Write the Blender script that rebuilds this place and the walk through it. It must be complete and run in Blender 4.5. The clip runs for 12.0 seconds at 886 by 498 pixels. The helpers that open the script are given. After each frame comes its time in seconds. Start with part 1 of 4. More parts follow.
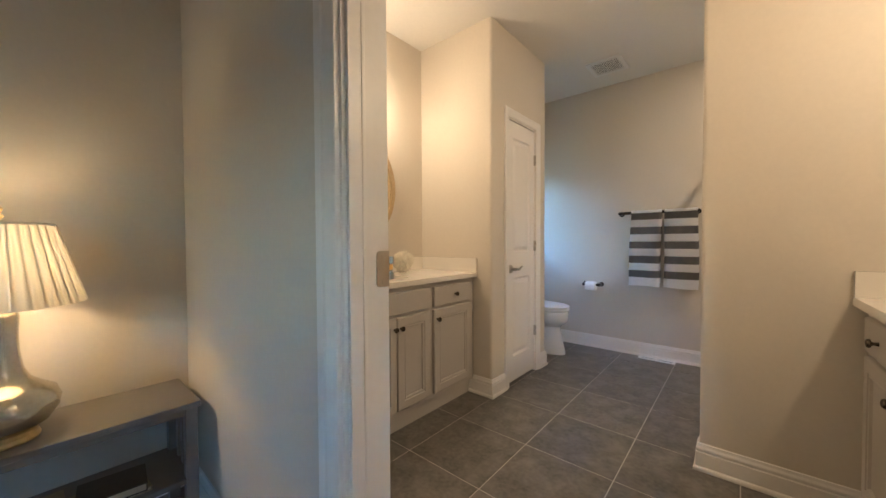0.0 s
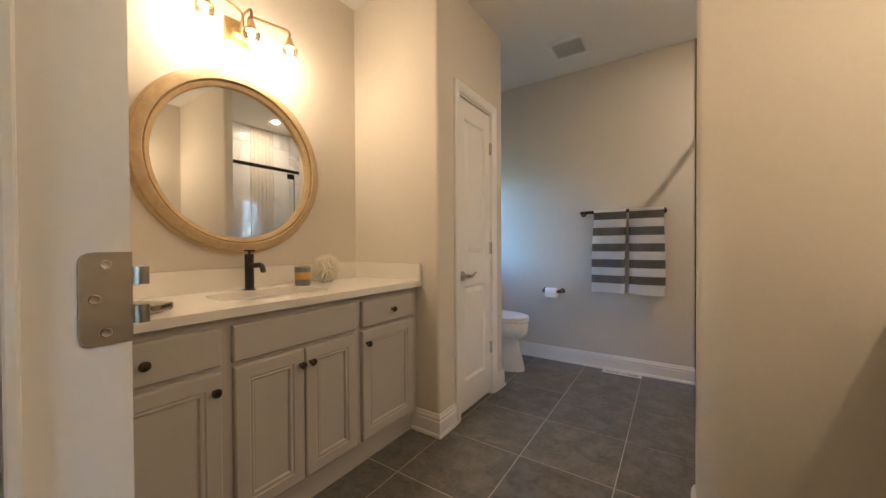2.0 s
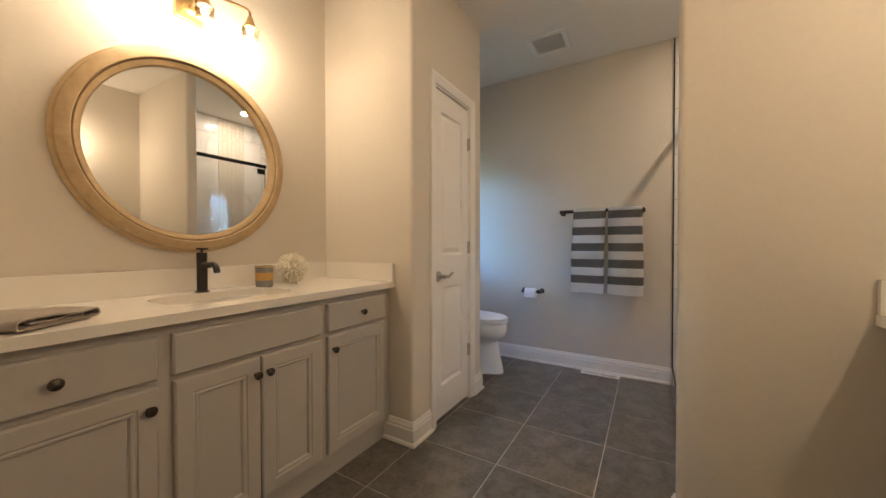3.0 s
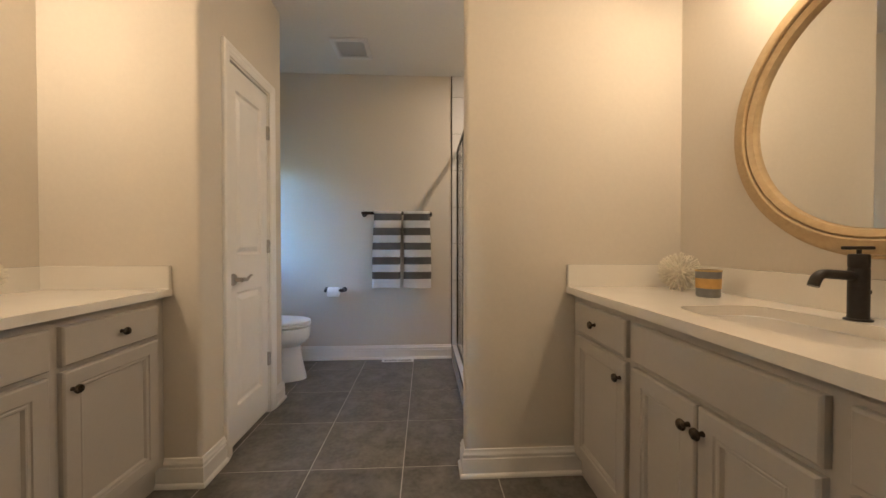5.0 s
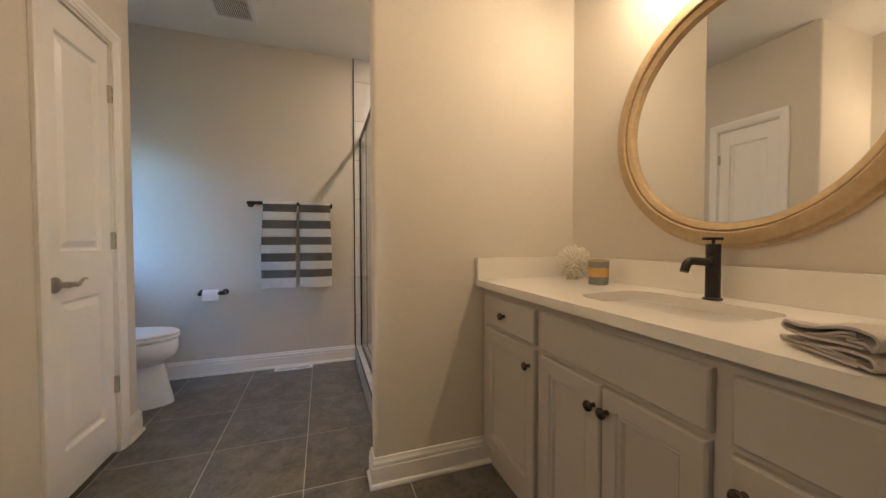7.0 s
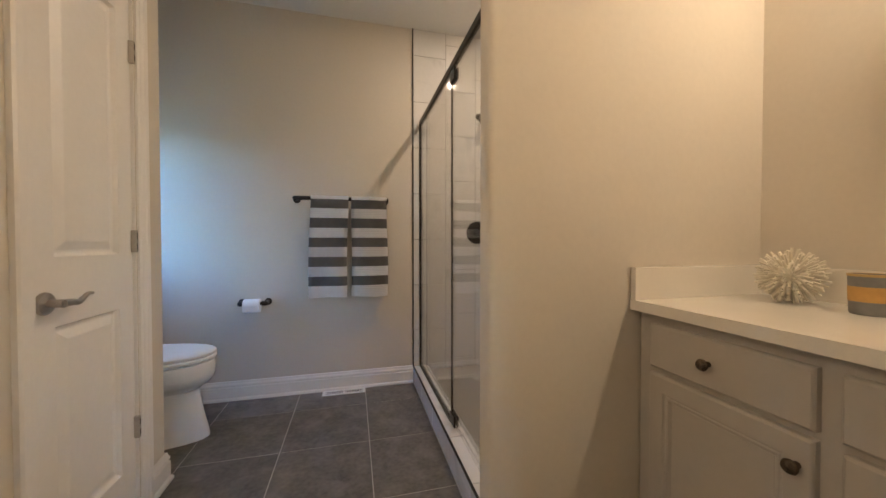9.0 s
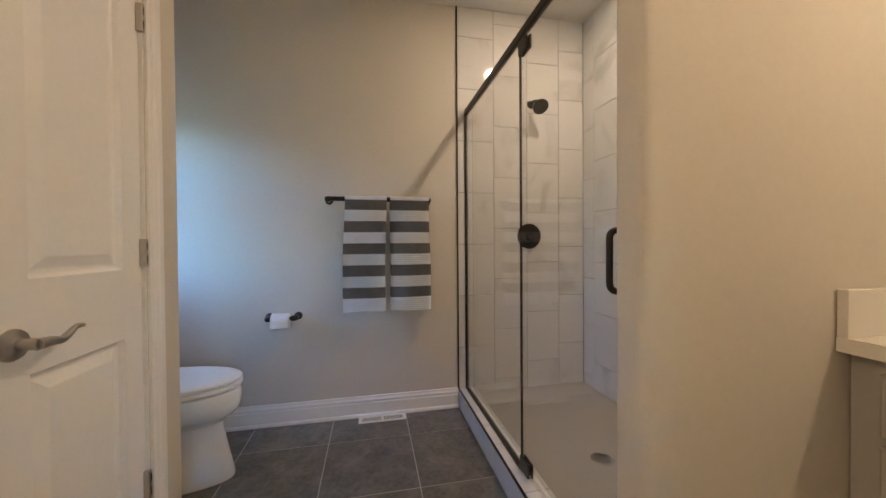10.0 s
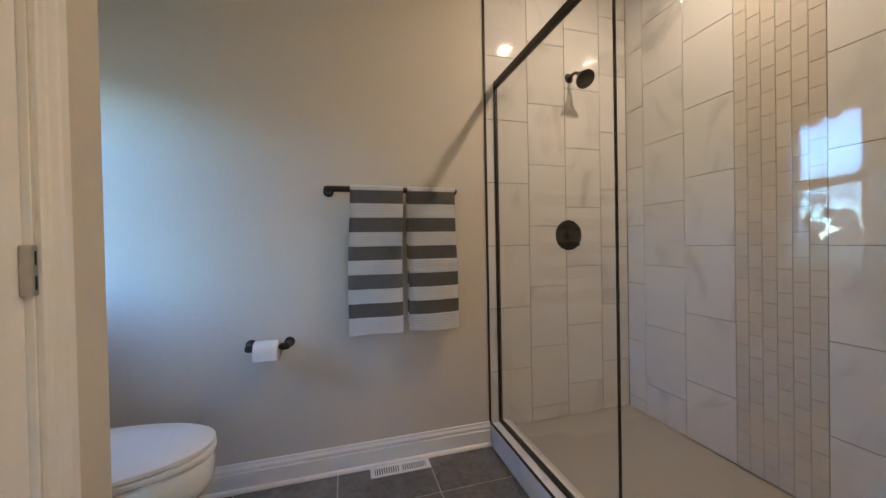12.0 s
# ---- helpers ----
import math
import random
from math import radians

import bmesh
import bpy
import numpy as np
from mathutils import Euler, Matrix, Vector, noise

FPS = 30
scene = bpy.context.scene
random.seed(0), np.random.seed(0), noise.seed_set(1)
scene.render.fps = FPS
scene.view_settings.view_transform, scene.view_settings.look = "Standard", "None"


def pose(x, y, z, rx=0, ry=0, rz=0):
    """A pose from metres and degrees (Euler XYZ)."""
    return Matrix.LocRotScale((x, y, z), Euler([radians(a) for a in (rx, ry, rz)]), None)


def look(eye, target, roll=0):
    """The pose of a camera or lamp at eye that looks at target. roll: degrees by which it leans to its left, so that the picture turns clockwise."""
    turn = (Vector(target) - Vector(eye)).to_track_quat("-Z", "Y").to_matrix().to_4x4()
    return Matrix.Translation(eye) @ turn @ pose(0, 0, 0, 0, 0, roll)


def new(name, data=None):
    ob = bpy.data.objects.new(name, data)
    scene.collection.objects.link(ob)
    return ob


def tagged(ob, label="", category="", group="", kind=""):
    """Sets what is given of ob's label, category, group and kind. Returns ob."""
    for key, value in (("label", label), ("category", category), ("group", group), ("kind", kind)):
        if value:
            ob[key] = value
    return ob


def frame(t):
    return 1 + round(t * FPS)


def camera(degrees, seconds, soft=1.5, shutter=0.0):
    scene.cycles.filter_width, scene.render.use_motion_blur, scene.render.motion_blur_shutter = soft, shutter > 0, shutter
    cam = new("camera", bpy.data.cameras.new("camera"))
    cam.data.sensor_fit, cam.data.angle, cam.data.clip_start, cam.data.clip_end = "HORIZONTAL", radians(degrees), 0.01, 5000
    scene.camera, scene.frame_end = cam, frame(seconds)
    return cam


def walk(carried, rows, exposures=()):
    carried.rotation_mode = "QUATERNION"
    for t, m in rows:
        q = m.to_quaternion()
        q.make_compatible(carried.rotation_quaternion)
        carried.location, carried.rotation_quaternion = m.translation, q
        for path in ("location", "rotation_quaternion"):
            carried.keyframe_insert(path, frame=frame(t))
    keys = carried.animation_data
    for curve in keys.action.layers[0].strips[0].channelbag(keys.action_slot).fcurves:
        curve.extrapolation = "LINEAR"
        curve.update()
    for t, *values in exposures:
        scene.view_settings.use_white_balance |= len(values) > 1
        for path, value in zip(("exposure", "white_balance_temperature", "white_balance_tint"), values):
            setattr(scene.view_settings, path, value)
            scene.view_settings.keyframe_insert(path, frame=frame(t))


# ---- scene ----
cam = camera(104.0, 12.0)
PATH = [
    (0, (0.019, 0.068, 1.14), (-1.286, 1.584, 1.096), -0.3),
    (0.5, (-0.072, 0.231, 1.132), (-1.307, 1.803, 1.1), -0.3),
    (1, (-0.12, 0.354, 1.129), (-1.321, 1.953, 1.103), -0.4),
    (1.5, (-0.17, 0.44, 1.127), (-1.328, 2.071, 1.101), -0.3),
    (2, (-0.201, 0.528, 1.122), (-1.312, 2.19, 1.1), -0.3),
    (2.5, (-0.217, 0.618, 1.117), (-1.299, 2.3, 1.1), -0.3),
    (2.7, (-0.215, 0.639, 1.12), (-1.289, 2.325, 1.099), -0.2),
    (4.3, (-0.313, 0.579, 1.111), (-0.652, 2.55, 1.088), -0.0),
    (4.5, (-0.317, 0.568, 1.113), (-0.522, 2.557, 1.089), -0.1),
    (5, (-0.318, 0.553, 1.109), (-0.215, 2.55, 1.084), -0.0),
    (5.5, (-0.318, 0.538, 1.102), (0.041, 2.506, 1.074), 0.0),
    (6, (-0.318, 0.545, 1.089), (0.225, 2.469, 1.064), 0.0),
    (6.5, (-0.324, 0.573, 1.086), (0.311, 2.47, 1.058), 0.0),
    (6.7, (-0.332, 0.604, 1.097), (0.327, 2.491, 1.047), -0.1),
    (8.3, (-0.39, 1.018, 1.085), (0.213, 2.924, 1.046), 0.2),
    (8.5, (-0.427, 1.094, 1.079), (0.142, 3.011, 1.047), 0.2),
    (9, (-0.508, 1.254, 1.092), (-0.008, 3.19, 1.056), 0.0),
    (9.5, (-0.572, 1.458, 1.099), (-0.136, 3.409, 1.068), -0.1),
    (10, (-0.641, 1.618, 1.117), (-0.235, 3.577, 1.092), -0.4),
    (10.5, (-0.762, 1.758, 1.116), (-0.358, 3.717, 1.102), -0.8),
    (11, (-0.81, 1.902, 1.136), (-0.391, 3.857, 1.113), -1.0),
    (11.5, (-0.82, 2.033, 1.142), (-0.368, 3.981, 1.122), -1.1),
    (12, (-0.828, 2.126, 1.128), (-0.283, 4.05, 1.106), -1.1),
]
walk(cam, [(t, look(eye, target, roll)) for t, eye, target, roll in PATH], exposures=((0.0, 5.80), (2.2, 5.62), (9.0, 5.64), (12.0, 5.58)))


# ---- world, sun, large lights ----
world = bpy.data.worlds.new("sky")
scene.world = world
world.use_nodes = True
wn, wl = world.node_tree.nodes, world.node_tree.links
sky = wn.new("ShaderNodeTexSky")
sky.sky_type, sky.sun_disc, sky.sun_elevation, sky.sun_rotation = "NISHITA", False, radians(41), radians(169)
sky.ozone_density, sky.dust_density = 4.0, 0.3
cool = wn.new("ShaderNodeVectorMath")
cool.operation = "MULTIPLY"
cool.inputs[1].default_value = (0.61, 0.90, 1.13)   # daylight beside lamps of about 3500 K
wl.new(sky.outputs["Color"], cool.inputs[0])
wl.new(cool.outputs[0], wn["Background"].inputs["Color"])
wn["Background"].inputs["Strength"].default_value = 0.090
sun_data = bpy.data.lights.new("sun", "SUN")
sun_data.energy, sun_data.angle, sun_data.color = 0.9, radians(10), (1.0, 0.88, 0.72)
sun = new("sun", sun_data)
sun.matrix_world = look((2, -10, 9), (0, 0, 0))

WARM = (1.0, 0.815, 0.61)
BULB_W, CAN_W, LAMP_W = 0.120, 0.28, 0.0085


def lamp(name, kind, watts, colour, m, **more):
    data = bpy.data.lights.new(name, kind)
    data.energy, data.color = watts, colour
    if kind == "AREA":
        data.shape, data.size, data.size_y = "ELLIPSE", more["size"], more["size_y"]
    else:
        data.shadow_soft_size = more.get("radius", 0.02)
    if kind == "SPOT":
        data.spot_size, data.spot_blend = radians(more["cone"]), 0.35
    ob = new(name, data)
    ob.matrix_world = m
    return ob


# ---- plan ----
WEST, EAST, NORTH, CEIL = -2.04, 0.934, 3.93, 2.74
DOOR_S, DOOR_N = 0.514, 0.632          # the two faces of the wall with the entrance
JAMB_W, JAMB_E, HEAD = -0.66, 0.15, 2.06
NICHE = 2.19                            # far side of both vanity niches
CLOSET_X, CLOSET_N = -1.345, 3.085
WING_X, WING_N = -0.128, 2.272           # free end of the wall beside the shower
SHOWER_E = 0.898
CURB_W, CURB_E, CURB_Z, PAN_Z = -0.06, 0.06, 0.125, 0.085
BED_W, BED_E, BED_S = -1.97, 2.4, -3.0

# ceiling can over the shower
lamp("can_light", "AREA", CAN_W, (1.0, 0.79, 0.58), look((0.48, 3.085, CEIL - 0.009), (0.48, 3.085, 0)), size=0.085, size_y=0.085)



# ---- materials ----
def material(name, colour, rough=0.5, metal=0.0, vary=0.08, scale=3.0, fine=60.0, bump=0.05, bump_scale=250.0, spread=0.0, **more):
    """A surface with cloudy variation, fine grain and relief, at real size."""
    m = bpy.data.materials.new(name)
    m.use_nodes = True
    n, l = m.node_tree.nodes, m.node_tree.links
    b = n["Principled BSDF"]
    b.inputs["Metallic"].default_value = metal
    for key, value in more.items():
        b.inputs[key.replace("_", " ")].default_value = value
    geo, info = n.new("ShaderNodeNewGeometry"), n.new("ShaderNodeObjectInfo")
    shift = n.new("ShaderNodeVectorMath")
    shift.operation = "MULTIPLY_ADD"
    shift.inputs[1].default_value = (17.0, 23.0, 31.0)
    l.new(info.outputs["Random"], shift.inputs[0])
    l.new(geo.outputs["Position"], shift.inputs[2])
    where = shift.outputs[0] if spread else geo.outputs["Position"]
    big, small = n.new("ShaderNodeTexNoise"), n.new("ShaderNodeTexNoise")
    for tex, sc, det in ((big, scale, 5.0), (small, fine, 3.0)):
        tex.inputs["Scale"].default_value, tex.inputs["Detail"].default_value = sc, det
        l.new(where, tex.inputs["Vector"])
    add = n.new("ShaderNodeMath")
    add.operation = "ADD"
    l.new(big.outputs["Fac"], add.inputs[0])
    l.new(small.outputs["Fac"], add.inputs[1])
    total = n.new("ShaderNodeMapRange")
    total.inputs["From Min"].default_value, total.inputs["From Max"].default_value = 0.6, 1.4
    total.inputs["To Min"].default_value, total.inputs["To Max"].default_value = 1 - vary, 1 + vary
    l.new(add.outputs[0], total.inputs["Value"])
    val = total.outputs[0]
    if spread:
        per = n.new("ShaderNodeMapRange")
        per.inputs["To Min"].default_value, per.inputs["To Max"].default_value = 1 - spread, 1 + spread
        l.new(info.outputs["Random"], per.inputs["Value"])
        mul = n.new("ShaderNodeMath")
        mul.operation = "MULTIPLY"
        l.new(val, mul.inputs[0])
        l.new(per.outputs[0], mul.inputs[1])
        val = mul.outputs[0]
    tint = n.new("ShaderNodeVectorMath")
    tint.operation = "SCALE"
    tint.inputs[0].default_value = colour
    l.new(val, tint.inputs["Scale"])
    l.new(tint.outputs[0], b.inputs["Base Color"])
    rr = n.new("ShaderNodeMapRange")
    rr.inputs["To Min"].default_value, rr.inputs["To Max"].default_value = max(0.02, rough * 0.85), min(1, rough * 1.15)
    l.new(big.outputs["Fac"], rr.inputs["Value"])
    l.new(rr.outputs[0], b.inputs["Roughness"])
    if bump:
        grain, bp = n.new("ShaderNodeTexNoise"), n.new("ShaderNodeBump")
        grain.inputs["Scale"].default_value, grain.inputs["Detail"].default_value = bump_scale, 3.0
        l.new(where, grain.inputs["Vector"])
        bp.inputs["Strength"].default_value, bp.inputs["Distance"].default_value = bump, 0.002
        l.new(grain.outputs["Fac"], bp.inputs["Height"])
        l.new(bp.outputs[0], b.inputs["Normal"])
    return m


def streaked(m, axis_scale, colour, amount, scale=6.0, distort=3.0, low=0.5, high=0.75):
    """Lays veins or wood grain of a second colour over a material."""
    n, l = m.node_tree.nodes, m.node_tree.links
    b = n["Principled BSDF"]
    old = b.inputs["Base Color"].links[0].from_socket
    geo, info = n.new("ShaderNodeNewGeometry"), n.new("ShaderNodeObjectInfo")
    off = n.new("ShaderNodeVectorMath")
    off.operation = "MULTIPLY_ADD"
    off.inputs[1].default_value = (13.0, 7.0, 19.0)
    l.new(info.outputs["Random"], off.inputs[0])
    l.new(geo.outputs["Position"], off.inputs[2])
    st = n.new("ShaderNodeVectorMath")
    st.operation = "MULTIPLY"
    st.inputs[1].default_value = axis_scale
    l.new(off.outputs[0], st.inputs[0])
    w = n.new("ShaderNodeTexNoise")
    w.inputs["Scale"].default_value, w.inputs["Detail"].default_value, w.inputs["Distortion"].default_value = scale, 6.0, distort
    l.new(st.outputs[0], w.inputs["Vector"])
    r = n.new("ShaderNodeMapRange")
    r.inputs["From Min"].default_value, r.inputs["From Max"].default_value, r.inputs["To Max"].default_value = low, high, amount
    l.new(w.outputs["Fac"], r.inputs["Value"])
    mix = n.new("ShaderNodeMix")
    mix.data_type = "RGBA"
    l.new(r.outputs[0], mix.inputs["Factor"])
    l.new(old, mix.inputs["A"])
    mix.inputs["B"].default_value = (*colour, 1)
    l.new(mix.outputs["Result"], b.inputs["Base Color"])
    return m


def glowing(name, colour, strength):
    m = bpy.data.materials.new(name)
    m.use_nodes = True
    b = m.node_tree.nodes["Principled BSDF"]
    b.inputs["Base Color"].default_value = (*colour, 1)
    b.inputs["Emission Color"].default_value = (*colour, 1)
    b.inputs["Emission Strength"].default_value = strength
    return m


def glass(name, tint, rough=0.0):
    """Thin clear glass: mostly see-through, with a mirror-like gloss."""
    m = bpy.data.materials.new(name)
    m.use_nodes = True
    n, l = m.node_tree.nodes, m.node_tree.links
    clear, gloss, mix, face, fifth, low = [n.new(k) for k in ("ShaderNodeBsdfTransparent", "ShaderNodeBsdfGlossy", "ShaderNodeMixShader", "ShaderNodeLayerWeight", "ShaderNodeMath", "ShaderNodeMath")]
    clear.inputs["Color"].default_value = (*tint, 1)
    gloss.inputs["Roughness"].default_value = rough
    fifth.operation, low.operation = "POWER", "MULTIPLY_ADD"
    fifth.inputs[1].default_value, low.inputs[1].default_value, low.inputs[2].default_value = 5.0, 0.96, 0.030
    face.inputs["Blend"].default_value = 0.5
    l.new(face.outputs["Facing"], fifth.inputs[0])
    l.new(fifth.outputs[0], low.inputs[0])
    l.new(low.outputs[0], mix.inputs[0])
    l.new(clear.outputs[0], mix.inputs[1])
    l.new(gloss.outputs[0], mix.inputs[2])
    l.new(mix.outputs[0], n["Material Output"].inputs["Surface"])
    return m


PAINT = material("wall_paint", (0.655, 0.595, 0.512), 0.75, vary=0.03, scale=1.2, bump=0.12, bump_scale=320)
CEILING = material("ceiling_paint", (0.76, 0.73, 0.68), 0.9, vary=0.03, scale=1.5, bump=0.15, bump_scale=240)
TRIM = material("trim_enamel", (0.83, 0.80, 0.765), 0.32, vary=0.025, scale=4, bump=0.04, bump_scale=120)
CABINET = material("cabinet_enamel", (0.47, 0.435, 0.395), 0.42, vary=0.03, scale=5, bump=0.05, bump_scale=140)
QUARTZ = material("quartz", (0.78, 0.735, 0.665), 0.12, vary=0.03, scale=9, fine=220, bump=0)
CERAMIC = material("ceramic", (0.84, 0.83, 0.80), 0.08, vary=0.01, bump=0)
FLOOR_TILE = streaked(material("slate_tile", (0.130, 0.118, 0.104), 0.34, vary=0.48, scale=9, fine=45, bump=0.25, bump_scale=90, spread=0.10),
                      (1, 1, 1), (0.24, 0.228, 0.21), 0.60, 9.0, 0.5, 0.46, 0.75)
GROUT = material("floor_grout", (0.52, 0.49, 0.445), 0.9, vary=0.15, scale=8, bump=0.2)
MARBLE = streaked(material("marble_tile", (0.69, 0.675, 0.66), 0.065, vary=0.03, scale=3, bump=0.0, spread=0.02),
                  (1.3, 1.3, 1.0), (0.42, 0.41, 0.405), 0.65, 2.2, 1.4, 0.55, 0.72)
ACCENT = material("accent_tile", (0.58, 0.53, 0.465), 0.22, vary=0.07, scale=14, bump=0.05, spread=0.045)
TILE_GROUT = material("tile_grout", (0.22, 0.205, 0.19), 0.9, vary=0.1, bump=0.1)
ACCENT_GROUT = material("accent_grout", (0.24, 0.215, 0.185), 0.9, vary=0.1, bump=0.1)
PAN = material("shower_pan", (0.40, 0.37, 0.335), 0.45, vary=0.05, scale=6, bump=0.15, bump_scale=180)
BLACK = material("oil_rubbed_metal", (0.035, 0.031, 0.028), 0.38, metal=0.6, vary=0.2, scale=20, bump=0.03)
KNOB = material("bronze_metal", (0.13, 0.105, 0.082), 0.26, metal=0.9, vary=0.3, scale=60, bump=0.02)
NICKEL = material("satin_nickel", (0.50, 0.46, 0.41), 0.30, metal=1.0, vary=0.06, scale=30, bump=0.03)
BRASS = material("aged_brass", (0.60, 0.43, 0.21), 0.40, metal=1.0, vary=0.15, scale=25, bump=0.02)
BRONZE = material("aged_bronze", (0.30, 0.205, 0.11), 0.38, metal=1.0, vary=0.2, scale=25, bump=0.02)
GOLD_WOOD = streaked(material("gilded_wood", (0.47, 0.335, 0.18), 0.42, vary=0.12, scale=9, bump=0.15, bump_scale=90),
                     (1, 4, 4), (0.34, 0.205, 0.085), 0.45, 7.0, 1.0, 0.45, 0.8)
MIRROR = material("silvered_glass", (0.86, 0.87, 0.86), 0.015, metal=1.0, vary=0.0, bump=0)
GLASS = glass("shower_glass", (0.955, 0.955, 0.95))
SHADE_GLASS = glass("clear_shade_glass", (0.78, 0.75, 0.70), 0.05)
BULB = glowing("hot_bulb", (1.0, 0.72, 0.40), 1.5)
CAN_GLOW = glowing("can_lens", (1.0, 0.86, 0.70), 0.6)
TOWEL_W = material("white_terry", (0.92, 0.91, 0.91), 0.95, vary=0.04, scale=20, fine=400, bump=0.0, bump_scale=500)
TOWEL_G = material("grey_terry", (0.20, 0.188, 0.178), 0.95, vary=0.15, scale=20, fine=400, bump=0.4, bump_scale=500)
# one taupe terry in two tones: strong lamplight, then weaker light, painted in
TOWEL_LIT = material("lit_taupe_terry", (0.46, 0.415, 0.375), 0.95, vary=0.12, scale=20, fine=400, bump=0.9, bump_scale=450)
TOWEL_SHADED = material("shaded_taupe_terry", (0.33, 0.285, 0.245), 0.95, vary=0.12, scale=20, fine=400, bump=0.9, bump_scale=450)
PAPER = material("tissue_paper", (0.84, 0.83, 0.82), 0.95, vary=0.03, bump=0.2)
CANDLE = material("grey_glaze", (0.20, 0.20, 0.20), 0.5, vary=0.1, scale=30)
OCHRE = material("ochre_band", (0.52, 0.30, 0.09), 0.6, vary=0.12, scale=40)
IVORY = material("ivory_resin", (0.78, 0.73, 0.62), 0.6, vary=0.1, scale=30)
PLASTIC = material("white_plastic", (0.78, 0.77, 0.75), 0.4, vary=0.03, bump=0.02)
# near-black colour painted where gaps and openings lie in shade
GAP_SHADE = material("painted_gap_shade", (0.02, 0.02, 0.02), 0.9, vary=0.1, bump=0)
CARPET = material("carpet", (0.33, 0.29, 0.25), 1.0, vary=0.2, scale=6, fine=300, bump=1.0, bump_scale=350)
TABLE = material("grey_lacquer", (0.19, 0.168, 0.148), 0.4, vary=0.05, scale=5, bump=0.03)
MERCURY = material("mercury_glass", (0.74, 0.66, 0.52), 0.20, metal=0.9, vary=0.10, scale=30, fine=120, bump=0.03, bump_scale=40)
BOOK_A = material("book_cover", (0.10, 0.075, 0.06), 0.6, vary=0.15, scale=15)
BOOK_B = material("book_cloth", (0.34, 0.29, 0.20), 0.8, vary=0.12, scale=15)
PAGES = material("book_pages", (0.60, 0.54, 0.42), 0.9, vary=0.12, scale=6, fine=600)
VALANCE = material("valance_cloth", (0.46, 0.40, 0.33), 0.95, vary=0.1, scale=12, bump=0.4)
FOLIAGE = material("far_foliage", (0.15, 0.145, 0.13), 0.9, vary=0.4, scale=0.4, fine=2.0, bump=0)
GRASS = material("lawn", (0.08, 0.10, 0.045), 1.0, vary=0.3, scale=0.5, fine=6, bump=0)


# ---- mesh helpers ----
def finish(bm, smooth=False):
    bmesh.ops.recalc_face_normals(bm, faces=bm.faces)
    if smooth:
        for f in bm.faces:
            f.smooth = True
    return bm


def mesh_of(name, bm, mat, smooth=False):
    finish(bm, smooth)
    me = bpy.data.meshes.new(name)
    bm.to_mesh(me)
    bm.free()
    for one in mat if isinstance(mat, (list, tuple)) else (mat,):
        me.materials.append(one)
    if smooth:
        me.set_sharp_from_angle(angle=radians(40))
    return me


def part(name, bm, mat, parent, label="", smooth=False, at=None):
    ob = new(name, mesh_of(name, bm, mat, smooth))
    ob.parent = parent
    if at is not None:
        ob.matrix_local = at
    return tagged(ob, label)


def thing(name, m, label, category, group="", kind=""):
    ob = new(name)
    ob.empty_display_size = 0.05
    ob.matrix_world = m
    return tagged(ob, label, category, group, kind)


def solid(name, bm, mat, label, category, kind="structure", smooth=False):
    return tagged(new(name, mesh_of(name, bm, mat, smooth)), label, category, "", kind)


def box(bm, x0, x1, y0, y1, z0, z1, bevel=0.0):
    v = bmesh.ops.create_cube(bm, size=1.0, matrix=Matrix.Translation(((x0 + x1) / 2, (y0 + y1) / 2, (z0 + z1) / 2)) @ Matrix.Diagonal((abs(x1 - x0), abs(y1 - y0), abs(z1 - z0), 1)))["verts"]
    if bevel:
        edges = list({e for one in v for e in one.link_edges})
        bmesh.ops.bevel(bm, geom=edges, offset=bevel, segments=2, profile=0.6, affect="EDGES", clamp_overlap=True)
    return bm


def boxed(*args, **more):
    return box(bmesh.new(), *args, **more)


def prism(bm, pts, z0, z1):
    """Stands a plan outline up between two heights."""
    low, high = [bm.verts.new((x, y, z0)) for x, y in pts], [bm.verts.new((x, y, z1)) for x, y in pts]
    bm.faces.new(low[::-1]), bm.faces.new(high)
    for i in range(len(pts)):
        bm.faces.new((low[i], low[(i + 1) % len(pts)], high[(i + 1) % len(pts)], high[i]))
    return bm


def rounded(pts, radii, n=6):
    """An outline whose corners are rounded off."""
    out = []
    for i, (p, r) in enumerate(zip(pts, radii)):
        p, a, b = Vector(p), Vector(pts[i - 1]), Vector(pts[(i + 1) % len(pts)])
        if not r:
            out.append(tuple(p))
            continue
        u, w = (a - p).normalized(), (b - p).normalized()
        for k in range(n + 1):
            t = k / n
            q = p + u * r * (1 - t) ** 2 + w * r * t ** 2
            out.append(tuple(q))
    return out


def sweep(bm, path, profile, place, closed=False):
    """Draws a moulding along a flat path with mitred corners. profile: (out, up); place maps (u, v, up) to a point."""
    path = [Vector(p) for p in path]
    rows, count = [], len(path)
    for i, p in enumerate(path):
        a, b = path[i - 1] if i or closed else None, path[(i + 1) % count] if i + 1 < count or closed else None
        da, db = (p - a).normalized() if a is not None else None, (b - p).normalized() if b is not None else None
        da, db = da or db, db or da
        na, nb = Vector((-da.y, da.x)), Vector((-db.y, db.x))
        mit = (na + nb) / max(0.2, 1 + na.dot(nb))
        rows.append([bm.verts.new(place(*(p + mit * o), up)) for o, up in profile])
    for i in range(count if closed else count - 1):
        one, two = rows[i], rows[(i + 1) % count]
        for k in range(len(profile) - 1):
            bm.faces.new((one[k], one[k + 1], two[k + 1], two[k]))
    if not closed:
        bm.faces.new(rows[0]), bm.faces.new(rows[-1][::-1])
    return bm


